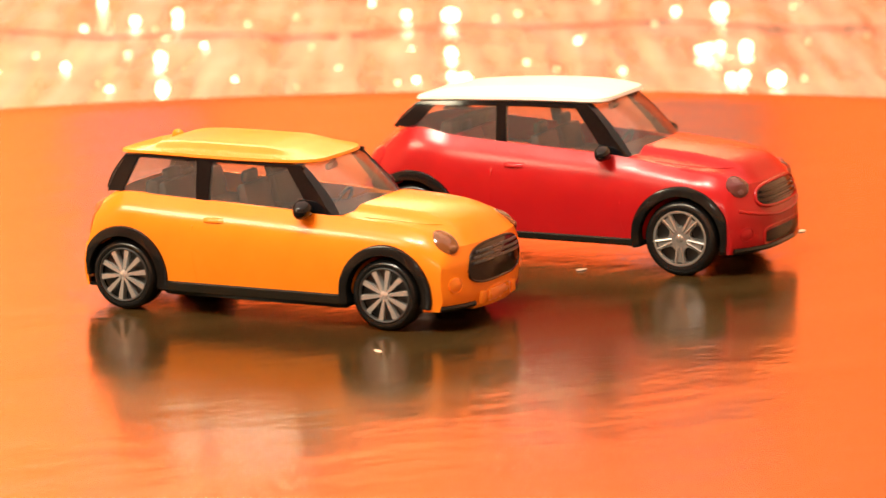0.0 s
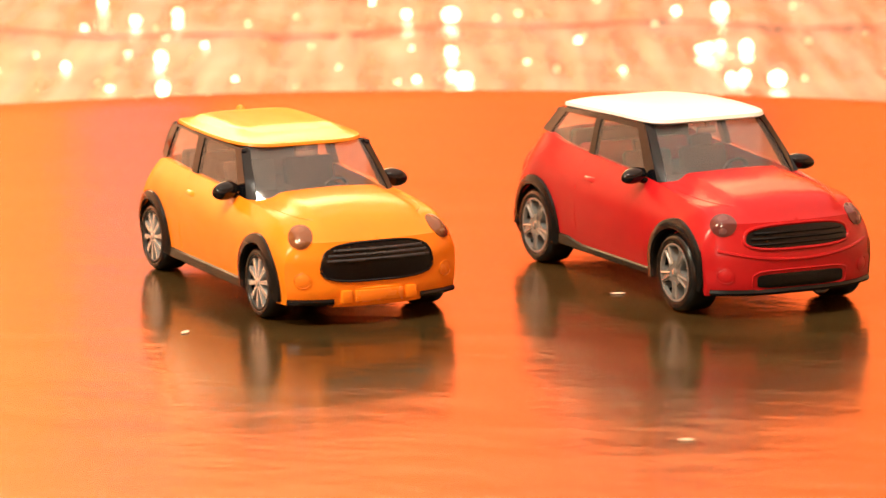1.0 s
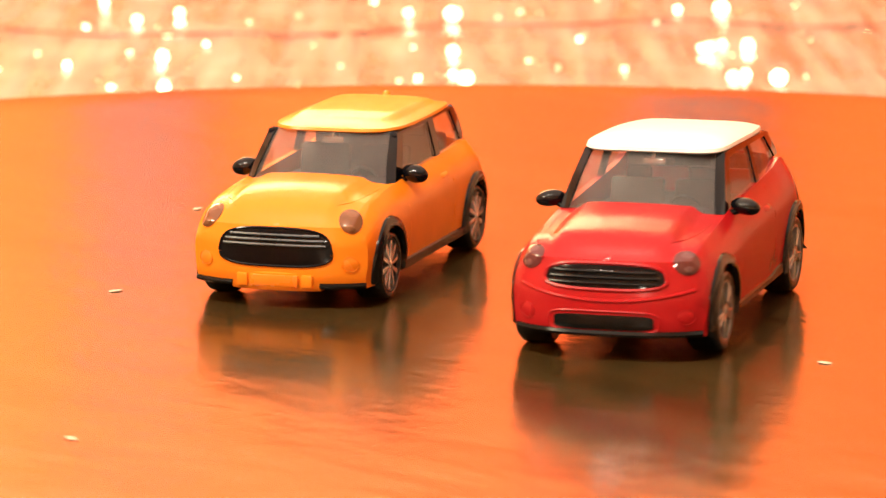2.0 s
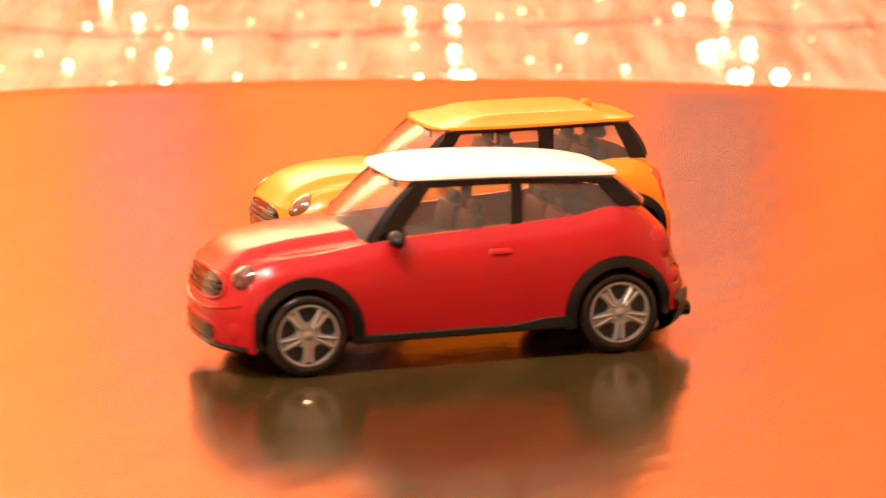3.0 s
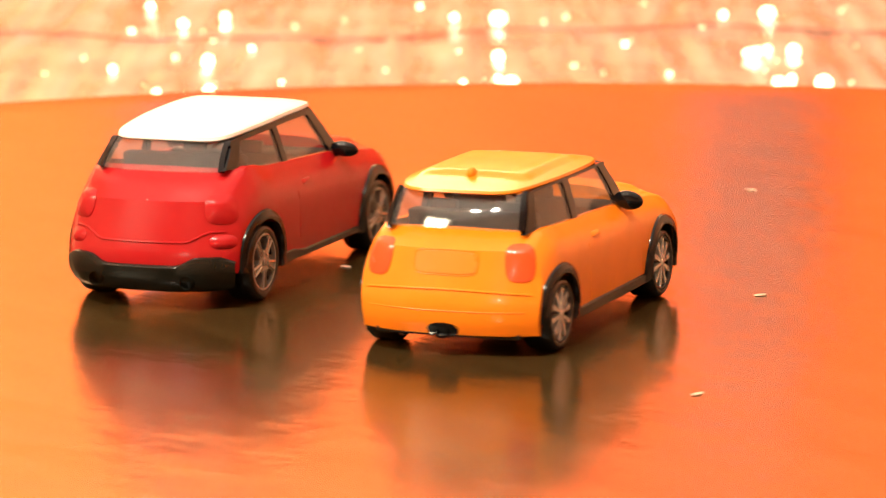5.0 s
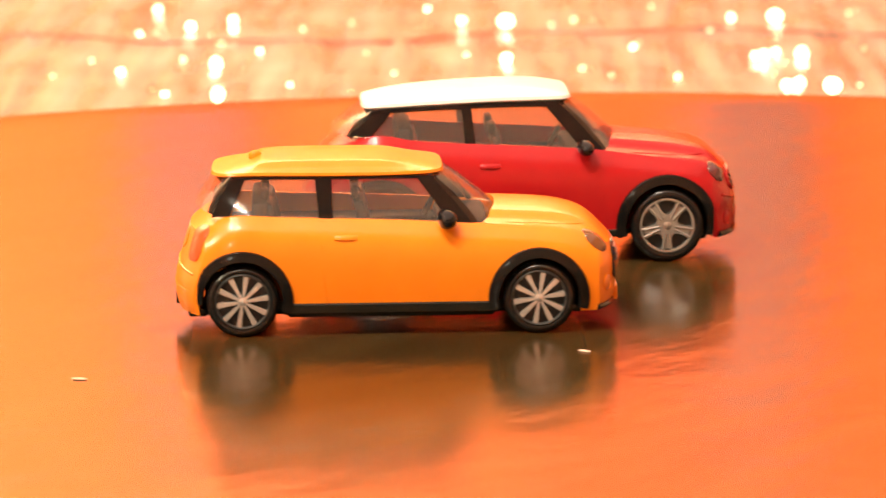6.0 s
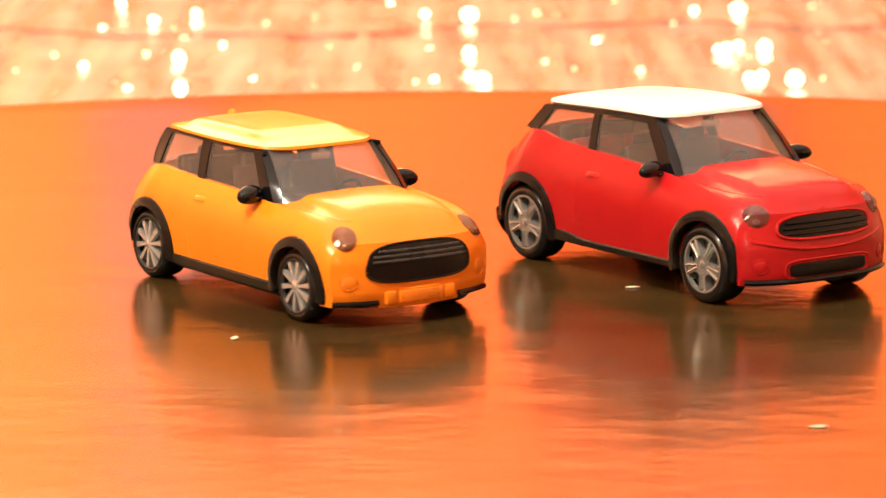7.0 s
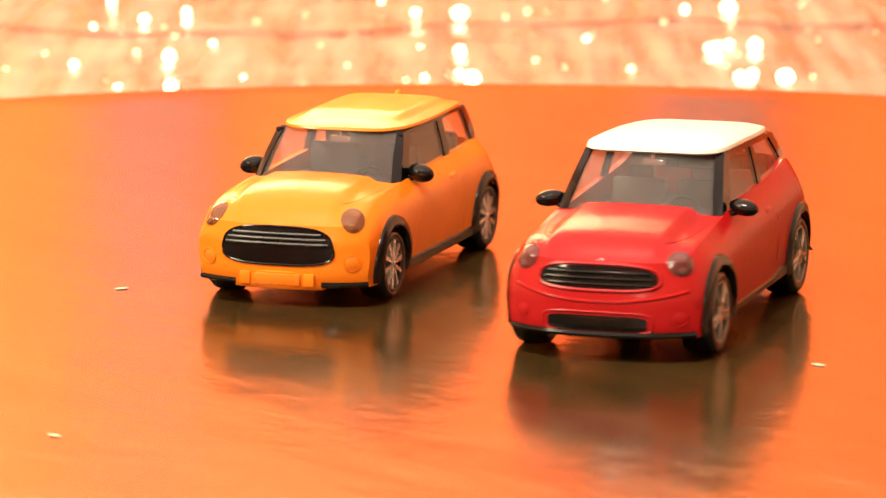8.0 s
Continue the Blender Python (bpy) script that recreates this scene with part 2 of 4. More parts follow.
# ---------------------------------------------------------------- toy car
class Car:
    """Shape of one toy car, in millimetres: x forwards, y to its left, z up, standing on z = 0."""

    def front(self, y, z):
        a = min(1.15, abs(y) / self.width)
        return self.nose - self.plan_f * a ** 3.2 - max(0, z - self.nose_z) * self.rake_f - max(0, 4.5 - z) * 0.35

    def rear(self, y, z):
        a = min(1.15, abs(y) / self.width)
        return self.tail - self.plan_r * a ** 2.7 - max(0, z - self.tail_z) * self.rake_r - max(0, 4.5 - z) * 0.3

    def place(self, s, y, z):
        return s * (self.front(y, z) if s > 0 else self.rear(y, z))

    def arch(self, x):
        z = lerp(self.sill, self.sill_end if x > 0 else self.sill_end_r, step(self.axle, self.axle + 3, abs(x)))
        for xw in (self.axle, -self.axle):
            d = self.arch_r ** 2 - (x - xw) ** 2
            if d > 0:
                z = max(z, self.wheel_r + math.sqrt(d))
        return z

    def section(self, s, cabin):
        """Half section at s: points from the lower edge up the side and over to the middle."""
        J, T = 12, 20
        x = s * (self.front(self.width, 6) if s > 0 else self.rear(self.width, 6))
        zb, sh = self.arch(x), soft_curve(self.shoulder, s)
        edge = 1 - 0.05 * max(0, (abs(s) - 0.84) / 0.16) ** 2
        low = 1.0 * step(0.86, 1.0, abs(s)) * self.lift
        zb = zb + low
        pts = []
        for j in range(J + 1):
            z = lerp(zb, sh, j / J)
            y = self.width * edge * soft_curve(self.side, max(0, z - self.sill) / (sh - self.sill))
            if j == 0:
                pts.append((min(y, self.width * 0.62), z))
            pts.append((y, z))
        yb = pts[-1][0]
        crown = soft_curve(self.crown, s)
        for i in range(1, T + 1):
            u = i / T
            if cabin:
                yy = yb - (0.9 if i >= 1 else 0)
                if i == 1:
                    pts.append((yy, sh))
                else:
                    pts.append((yy * (1 - (i - 2) / (T - 2)), self.deck))
            else:
                y = yb * (1 - u)
                z = sh + crown * (1 - (1 - u) ** 2.0)
                if s > 0.4 and crown > 0:
                    z += self.dome * step(0.76, 0.62, abs(y) / yb) * step(0, 0.6, crown)
                pts.append((y, z))
        return pts

    def shell(self):
        sf, sr = self.cabin_f, self.cabin_r
        st = [(v, False) for v in np.linspace(-1, sr, 26)] + [(v, True) for v in np.linspace(sr + 1e-4, sf - 1e-4, 64)]
        st += [(v, False) for v in np.linspace(sf, 1, 52)]
        rings = []
        for s, cabin in st:
            half = self.section(s, cabin)
            row = []
            for k, (y, z) in enumerate(half):
                x = self.place(s, y, z)
                if k > 13:
                    x -= self.cowl * (abs(y) / 11) ** 2 * math.exp(-((x - self.cowl_x) / 5) ** 2)
                row.append((x, y, z))
            rings.append(row + [(x, -y, z) for x, y, z in row[-2::-1]])
        bm = grid(rings)
        for s in (-1, 1):
            half = self.section(s, False)[1:14]
            rows = []
            for y, z in half:
                rows.append([(self.place(s, v, z), v, z) for v in np.linspace(y, -y, 19)])
            grid(rows, bm=bm)
        bmesh.ops.remove_doubles(bm, verts=bm.verts, dist=0.004)
        bmesh.ops.recalc_face_normals(bm, faces=bm.faces)
        return bm

    def belt(self, x):
        s = x / (self.nose - 2 if x > 0 else self.tail - 2)
        return soft_curve(self.shoulder, s)

    def side_point(self, x, u, out=0.0):
        """Point of the glasshouse's side: u = 0 at the belt, 1 under the roof."""
        zb = self.belt(x) - 0.15
        taper_b = 1 - 0.13 * step(-14, -27, x)
        taper_t = 1 - 0.05 * step(-10, -22, x)
        y = lerp(self.belt_y * taper_b, self.roof_y * taper_t, u) + 0.30 * u * (1 - u) + out
        return (x, y, lerp(zb, soft_curve(self.eave, x), u))


def pane(car, corners, out, depth, side, nu=7, nv=5, bow=0.0):
    """A slab on the glasshouse's side between four (x, u) corners: bottom rear, bottom front, top front, top rear."""
    (a, b, c, d) = corners
    rows = []
    for j in range(nv):
        v = j / (nv - 1)
        row = []
        for i in range(nu):
            w = i / (nu - 1)
            x = lerp(lerp(a[0], b[0], w), lerp(d[0], c[0], w), v)
            u = lerp(lerp(a[1], b[1], w), lerp(d[1], c[1], w), v)
            p = car.side_point(x, u, out)
            row.append((p[0], p[1] * side, p[2]))
        rows.append(row)
    inner = [[(x, y - side * depth, z) for x, y, z in row] for row in rows]
    return slab(rows, inner)


def slab(outer, inner):
    """Closes two equal sheets into one slab."""
    bm = bmesh.new()
    A = [[bm.verts.new(p) for p in r] for r in outer]
    B = [[bm.verts.new(p) for p in r] for r in inner]
    n, m = len(A), len(A[0])
    for i in range(n - 1):
        for j in range(m - 1):
            bm.faces.new((A[i][j], A[i][j + 1], A[i + 1][j + 1], A[i + 1][j]))
            bm.faces.new((B[i][j], B[i + 1][j], B[i + 1][j + 1], B[i][j + 1]))
    for j in range(m - 1):
        bm.faces.new((A[0][j], B[0][j], B[0][j + 1], A[0][j + 1]))
        bm.faces.new((A[-1][j], A[-1][j + 1], B[-1][j + 1], B[-1][j]))
    for i in range(n - 1):
        bm.faces.new((A[i][0], A[i + 1][0], B[i + 1][0], B[i][0]))
        bm.faces.new((A[i][-1], B[i][-1], B[i + 1][-1], A[i + 1][-1]))
    return bm


def screen(bottom, top, depth, sign, n=13, m=6, bow=0.35, span=(-1.0, 1.0), lift=0.0):
    """A bowed windscreen: bottom and top as (x at middle, x at corner, half width, z at middle, z at corner)."""
    rows = []
    for j in range(m):
        v = j / (m - 1)
        row = []
        for i in range(n):
            w = lerp(span[0], span[1], i / (n - 1))
            f = abs(w) ** 2.4
            pb = (lerp(bottom[0], bottom[1], f), bottom[2] * w, lerp(bottom[3], bottom[4], f))
            pt = (lerp(top[0], top[1], f), top[2] * w, lerp(top[3], top[4], f))
            row.append((lerp(pb[0], pt[0], v) + sign * (lift + bow * 4 * v * (1 - v)), lerp(pb[1], pt[1], v), lerp(pb[2], pt[2], v) + 0.5 * lift + bow * 2 * v * (1 - v)))
        rows.append(row)
    inner = [[(x - sign * depth, y, z - depth * 0.6) for x, y, z in r] for r in rows]
    return slab(rows, inner)


class Skin:
    """The car's outer surface, to lay trim on."""

    def __init__(self, bm):
        self.tree = BVHTree.FromBMesh(bm)

    def hit(self, origin, way):
        return self.tree.ray_cast(Vector(origin), Vector(way).normalized())[0]

    def front(self, y, z, d=0.0, back=1):
        """Point of the nose (back = 1) or tail (back = -1) at y, z, moved d outwards."""
        h = self.hit((60 * back, y, z), (-back, 0, 0))
        return None if h is None else h + Vector((back * d, 0, 0))

    def top(self, x, y, d=0.0):
        h = self.hit((x, y, 60), (0, 0, -1))
        return h + Vector((0, 0, d))

    def side(self, x, z, d, side, fallback):
        h = self.hit((x, 40 * side, z), (0, -side, 0))
        if h is None or abs(h.y) < fallback * 0.8:
            h = Vector((x, fallback * side, z))
        return h + Vector((0, side * d, 0))

    def patch(self, cy, cz, ry, rz, power, dome, base, back=1, segs=36, rings=5, sink=0.5, warp=None, lean=(0.0, 0.0)):
        """A pad in the shape of a rounded oblong on the nose or tail; lean turns its face sidewards and upwards."""
        way = Vector((back, lean[0], lean[1])).normalized()
        mid = self.front(cy, cz, 0, back)
        across = Vector((0, 0, 1)).cross(way).normalized() * back
        up = Vector((0, 0, 1)) - way * way.z
        up.normalize()
        rows = []
        for k in range(rings + 2):
            r = min(1.0, k / rings)
            row = []
            for i in range(segs):
                a = 2 * math.pi * i / segs
                c, s = math.cos(a), math.sin(a)
                q = (abs(c) ** power + abs(s) ** power) ** (-1 / power)
                u, v = ry * q * c * r, rz * q * s * r
                if warp:
                    u, v = warp(u + cy, v + cz)
                    u, v = u - cy, v - cz
                spot = mid + across * u + up * v
                h = self.hit(spot + way * 20, -way)
                if h is None:
                    h = spot
                row.append(h + way * (base + dome * (1 - r * r) if k <= rings else -sink))
            rows.append(row)
        bm = grid(rows, closed=True)
        bmesh.ops.remove_doubles(bm, verts=bm.verts, dist=1e-5)
        return bm


def sweep(path, radius, n=8, bm=None, closed=False, flat=1.0):
    """A round bar along points."""
    rows = []
    pts = [Vector(p) for p in path]
    for k, p in enumerate(pts):
        a = pts[k - 1] if k or closed else p
        b = pts[(k + 1) % len(pts)] if k + 1 < len(pts) or closed else p
        d = (b - a).normalized()
        side = d.cross(Vector((0, 0, 1)))
        side = side.normalized() if side.length > 1e-4 else Vector((1, 0, 0))
        up = side.cross(d)
        rows.append([p + side * radius * math.cos(2 * math.pi * i / n) + up * radius * flat * math.sin(2 * math.pi * i / n) for i in range(n)])
    if closed:
        rows.append(rows[0])
    bm = grid(rows, closed=True, bm=bm)
    if closed:
        bmesh.ops.remove_doubles(bm, verts=bm.verts, dist=1e-5)
    else:
        bmesh.ops.holes_fill(bm, edges=[e for e in bm.edges if e.is_boundary], sides=n)
    return bm


def wheel(car, parent, x, side, style):
    """Wheel > tyre, rim, hub, spokes. The wheel's own mesh is its dark barrel."""
    R, w = car.wheel_r, car.tyre_w
    yo = car.track
    m = Matrix.Translation((x * MM, side * (yo - w / 2) * MM, R * MM)) @ pose(0, 0, 0, 0, 0, 0 if side > 0 else 180)
    rim = car.rim_r
    h = w / 2
    barrel = lathe([(0.01, h - 1.3), (rim * 0.98, h - 1.3), (rim * 0.98, -h + 0.3), (0.01, -h + 0.3)], 28)
    wh = part("wheel", barrel, RIMDARK, parent, m=m)
    tyre = lathe([(rim, -h + 0.2), (R - 0.55, -h), (R - 0.12, -h + 0.35), (R, -h + 0.8), (R, h - 0.8), (R - 0.12, h - 0.35), (R - 0.5, h - 0.02),
                  (rim + 0.45, h + 0.03), (rim + 0.1, h - 0.05), (rim, h - 0.25), (rim, -h + 0.2)], 40)
    part("tyre", tyre, RUBBER, wh)
    lip = lathe([(rim - 0.02, h - 0.5), (rim - 0.02, h - 0.08), (rim - 0.12, h - 0.02), (rim - 0.28, h - 0.1), (rim - 0.34, h - 0.5), (rim - 0.02, h - 0.5)], 40)
    n, prof = style
    rim_paint = SILVER if prof else RIMGREY
    if not prof:
        lip = lathe([(rim - 0.02, h - 0.5), (rim - 0.02, h - 0.10), (rim - 0.15, h - 0.06), (rim - 0.34, h - 0.12), (rim - 0.42, h - 0.6), (rim - 0.02, h - 0.5)], 40)
    part("rim", lip, RIMDARK if prof else RIMGREY, wh)
    part("hub", lathe([(0.01, h + 0.02), (0.42, h + 0.0), (0.62, h - 0.12), (0.66, h - 0.6), (0.01, h - 0.6)], 20), rim_paint, wh)
    me = None
    for k in range(n):
        a = 2 * math.pi * (k + 0.25) / n
        if me is None:
            bm = bmesh.new()
            if not prof:
                # broad flat spoke, touching its neighbours near the hub and widening into the rim
                half = [(0.12, 36), (0.40, 36), (0.46, 21), (0.66, 15), (0.86, 14), (0.93, 24)]
                line = [(f * rim, radians(-d)) for f, d in half] + [(f * rim, radians(d)) for f, d in half[::-1]]
                loops = []
                for y, grow in ((h - 0.10, 1.0), (h - 0.26, 1.03), (h - 1.2, 1.03)):
                    loops.append([bm.verts.new((r * math.cos(d * grow), y - 0.06 * (r / rim), r * math.sin(d * grow))) for r, d in line])
                bm.faces.new(loops[0])
                for hi, lo in zip(loops, loops[1:]):
                    for i in range(len(line)):
                        k2 = (i + 1) % len(line)
                        bm.faces.new((lo[i], lo[k2], hi[k2], hi[i]))
                for d in (-9, 9):
                    rib = [(f * rim, radians(d)) for f in (0.30, 0.45, 0.62, 0.80, 0.92)]
                    sweep([(r * math.cos(e), h - 0.13 - 0.06 * (r / rim), r * math.sin(e)) for r, e in rib], 0.20, 6, bm)
            for off, wi, wo in prof or ():
                r0, r1 = 0.35, rim - 0.18
                pts = [(r0, off - wi), (r1, off * 1.25 - wo), (r1, off * 1.25 + wo), (r0, off + wi)]
                top = [bm.verts.new((px, h - 0.06 - 0.10 * (px / rim), pz)) for px, pz in pts]
                mid = [bm.verts.new((px, h - 0.22 - 0.10 * (px / rim), pz * 1.12)) for px, pz in pts]
                bot = [bm.verts.new((px, h - 1.2, pz * 1.12)) for px, pz in pts]
                bm.faces.new(top)
                for lo, hi in ((mid, top), (bot, mid)):
                    for i in range(4):
                        bm.faces.new((lo[i], lo[(i + 1) % 4], hi[(i + 1) % 4], hi[i]))
            sp = part("spoke", bm, rim_paint, wh)
            me = sp.data
        else:
            sp = new("spoke", me)
            sp.parent = wh
        sp.matrix_basis = Matrix.Rotation(a, 4, "Y")
    return wh


def arch_trim(car, skin, x, side, a0=-14, a1=194):
    """Black lip round a wheel opening."""
    rows = []
    ri, ro = car.arch_r - 0.28, car.trim_r
    for k in range(33):
        a = radians(lerp(a0, a1, k / 32))
        c, s = math.cos(a), math.sin(a)
        row = []
        for r, d in ((ri, -6.0), (ri, 0.25), (ri + 0.15, 0.55), (lerp(ri, ro, 0.6), 0.50), (ro - 0.12, 0.32), (ro, 0.0), (ro, -0.4)):
            px, pz = x + r * c, max(car.trim_low, car.wheel_r + r * s)
            px = min(car.front(car.width * 0.97, pz) - 0.1, max(0.1 - car.rear(car.width * 0.97, pz), px))
            h = skin.side(x + lerp(r, ro, 0.7) * c, max(car.sill + 0.4, car.wheel_r + lerp(r, ro, 0.7) * s), 0, side, car.width * 0.985)
            row.append((px, h.y + side * d, pz))
        rows.append(row)
    return grid(rows)


def seat(x, y, z, w, h, bm=None):
    bm = box(x - 2.2, x + 2.4, y - w / 2, y + w / 2, z, z + 1.6, 0.5, bm)
    b = box(-0.75, 0.75, -w / 2, w / 2, 0, h, 0.55)
    bmesh.ops.rotate(b, cent=(0, 0, 0), matrix=Matrix.Rotation(radians(-14), 3, "Y"), verts=b.verts)
    bmesh.ops.translate(b, vec=(x - 2.2, y, z + 0.6), verts=b.verts)
    bm = join(bm, b)
    return bm


def headrest(x, y, z, w, h):
    b = box(-0.55, 0.55, -w * 0.24, w * 0.24, 0, 1.8, 0.45)
    bmesh.ops.translate(b, vec=(x - 2.5 - h * 0.25, y, z + h + 0.2), verts=b.verts)
    return b


def roof_mesh(car):
    """A thick roof cap with rolled edges, a shallow raised middle panel and a rear lip."""
    xa, xb = car.roof_x
    cx, lx, wy = (xa + xb) / 2, (xb - xa) / 2, car.roof_w
    segs, rings = 120, 44
    top, low = [], []
    for k in range(rings + 1):
        r = k / rings
        a_row, b_row = [], []
        for i in range(segs):
            a = 2 * math.pi * i / segs
            c, s = math.cos(a), math.sin(a)
            pw = car.roof_pow
            q = (abs(c) ** pw + abs(s) ** pw) ** (-1 / pw)
            x, y = cx + lx * q * c * r, wy * q * s * r
            y *= 1 - car.roof_taper * step(cx, xa, x)
            eave = soft_curve(car.eave, x)
            e = 1 - (1 - r) / 1.0
            rise = car.roof_h * (1 - max(0.0, e) ** car.roof_edge)
            side_h = car.roof_lip
            z = eave + side_h + rise * soft_curve(car.roof_prof, x)
            z += car.roof_panel * step(0.86, 0.68, abs(y) / wy) * step(car.roof_px[0], car.roof_px[0] + 2.0, x) * step(car.roof_px[1], car.roof_px[1] - 5.5, x)
            z -= car.roof_dish * step(0.70, 0.46, abs(y) / wy) * step(car.roof_px[0] + 1.6, car.roof_px[0] + 3.6, x) * step(car.roof_px[1] - 1.6, car.roof_px[1] - 4.0, x)
            a_row.append((x, y, z))
            b_row.append((x * 1.0, y, eave))
        top.append(a_row)
        low.append(b_row)
    edge = [(p[0] * 1.0, p[1], lerp(q[2], p[2], 0.35)) for p, q in zip(top[-1], low[-1])]
    edge = [((x - cx) * 1.012 + cx, y * 1.012, z) for x, y, z in edge]
    inner = [((x - cx) * 0.985 + cx, y * 0.98, z) for x, y, z in low[-1]]
    rows = top + [edge, inner] + low[-2::-1]
    bm = grid(rows, closed=True)
    bmesh.ops.remove_doubles(bm, verts=bm.verts, dist=1e-4)
    return bm


def toy_car(car, name, label, paint, roof_paint, spokes):
    """Builds a car under an empty at its base."""
    root = new(name)
    root.empty_display_size = 0.01
    tagged(root, label, "toy car", "toy cars on the turntable")
    shell = car.shell()
    skin = Skin(shell)
    body = part("body", shell, paint, root)

    # underside and wheel wells
    bm = box(-car.tail + 4, car.nose - 4, -car.width * 0.60, car.width * 0.60, car.belly, car.deck - 0.3, 0.5)
    box(-car.axle + car.arch_r + 0.3, car.axle - car.arch_r - 0.3, -car.width * 0.93, car.width * 0.93, car.belly + 0.4, car.sill + 0.6, 0.4, bm)
    box(car.axle - 0.5, car.axle + 0.5, -car.track + 1, car.track - 1, car.wheel_r - 0.5, car.wheel_r + 0.5, 0.2, bm)
    box(-car.axle - 0.5, -car.axle + 0.5, -car.track + 1, car.track - 1, car.wheel_r - 0.5, car.wheel_r + 0.5, 0.2, bm)
    part("chassis", bm, CHASSIS, root, "dark plastic underbody")

    for side in (1, -1):
        for x in (car.axle, -car.axle):
            part("wheel_arch", arch_trim(car, skin, x, side, a1=184 if x < 0 else 194), TRIM, root, "black plastic wheel arch")
            wheel(car, root, x, side, spokes)
        # sill between the arches
        xa, xb = -car.axle + car.arch_r - 0.1, car.axle - car.arch_r + 0.1
        rows = []
        for k in range(15):
            x = lerp(xa, xb, k / 14)
            top = car.sill + 0.25 + car.sill_kick * step(xa + 7, xa + 5, x)
            y = car.width * 0.985
            rows.append([(x, side * (y - 1.5), car.sill_low), (x, side * (y - 0.15), car.sill_low + 0.05), (x, side * (y + 0.12), car.sill_low + 0.25), (x, side * (y + 0.14), top - 0.2), (x, side * (y - 0.1), top), (x, side * (y - 1.0), top)])
        part("sill", grid(rows), CHASSIS, root, "dark plastic sill")
        # mirror on its stem
        mx, my, mz = car.mirror
        b = ball((mx, side * my, mz), car.mirror_r, None, 18, 12)
        for v in b.verts:
            if v.co.x < mx - 0.25:
                v.co.x = mx - 0.25 + (v.co.x - mx + 0.25) * 0.6
            v.co.z -= 0.10 * (abs(v.co.y) - my)
        bmesh.ops.rotate(b, cent=(mx, side * my, mz), matrix=Matrix.Rotation(radians(-12 * side), 3, "Z"), verts=b.verts)
        sweep([(mx + 0.6, side * (car.belt_y - 0.4), mz - 1.1), (mx + 0.3, side * (my - 1.2), mz - 0.7), (mx, side * (my - 0.4), mz - 0.4)], 0.42, 8, b)
        part("mirror", b, BLACK, root, "glossy black door mirror")
        # door handle and the shut line round the door
        hx, hz = car.handle
        rows = []
        for k in range(7):
            u = -1 + 2 * k / 6
            rise = 0.32 * math.sqrt(max(0, 1 - u ** 4))
            row = []
            for dz, d in ((-0.38, -0.05), (-0.25, rise * 0.8), (0.0, rise), (0.25, rise * 0.8), (0.38, -0.05)):
                row.append(skin.side(hx + 1.5 * u, hz + dz, d, side, car.width))
            rows.append(row)
        part("door_handle", grid(rows), paint, root)
        path = []
        for x, z in car.door_line:
            path.append(skin.side(x, z, 0.0, side, car.width))
        part("door_seam", sweep(path, 0.10, 6), paint, root)
        path = [skin.side(x, z, -0.02, side, car.width) for x, z in car.door_front]
        part("door_seam", sweep(path, 0.07, 6), paint, root)
        # shut line of the bonnet
        path = [skin.top(x, side * y, 0.0) for x, y in car.hood_line]
        part("bonnet_seam", sweep(path, 0.07, 6), paint, root)
        # pillars and side windows
        for nm, q in car.pillars:
            part(nm, pane(car, q, 0.16, 0.75, side), BLACK, root, "glossy black pillar")
        for q in car.windows:
            part("side_window", pane(car, q, 0.02, 0.22, side), GLASS, root, "clear plastic side window").visible_shadow = False
        part("roof_rail", pane(car, car.rail, 0.20, 0.7, side, nu=20, nv=3), BLACK, root, "black window frame")
        # lamps
        ly, lz, ry, rz = car.headlight
        lamp = part("headlight", skin.patch(side * ly, lz, ry, rz, 2.0, car.lamp_dome, 0.12, lean=(0.40 * side, 0.42)), car.lens, root, "smoky tinted headlight")
        for dy, dz, r in ((-0.15, 0.55, 0.72), (0.20, -0.75, 0.58)):
            part("reflector", skin.patch(side * (ly + dy), lz + dz, r, r, 2.0, 0.10, 0.32, lean=(0.40 * side, 0.42), segs=20, rings=3), car.cup, lamp, "paler round reflector")
        fy, fz, fr = car.fog
        fog = part("fog_lamp", skin.patch(side * fy, fz, fr, fr, 2.0, 0.15, 0.10), car.fog_mat, root)
        part("ring", sweep([skin.front(side * fy + fr * 1.1 * math.cos(a), fz + fr * 1.1 * math.sin(a), 0.1) or Vector((car.nose - 2, side * fy, fz))
                            for a in [2 * math.pi * k / 20 for k in range(20)]], 0.065, 6, closed=True), paint, fog)
        ty, tz, ry, rz = car.taillight
        part("taillight", skin.patch(side * ty, tz, ry, rz, 3.2, car.tail_dome, 0.12, back=-1, lean=(0.38 * side, 0.25)), car.tail_mat, root, car.tail_label)

    # glass front and rear
    part("windscreen", screen(*car.screen_f, 0.25, 1), GLASS, root, "clear plastic windscreen").visible_shadow = False
    part("rear_window", screen(*car.screen_r, 0.25, -1), GLASS, root, "clear plastic rear window").visible_shadow = False
    for side in (1, -1):
        part("screen_frame", screen(*car.screen_f, 0.5, 1, n=5, span=(0.915 * side, 1.02 * side), lift=0.12), BLACK, root, "black windscreen edge")
        part("screen_frame", screen(*car.screen_r, 0.5, -1, n=5, span=(0.93 * side, 1.0 * side), lift=0.12), BLACK, root, "black rear window edge")
    tx, tz = car.screen_f[1][0] - 1.3, car.screen_f[1][3] - 1.5
    b = box(tx - 0.3, tx + 0.3, -1.5, 1.5, tz - 0.55, tz + 0.45, 0.25)
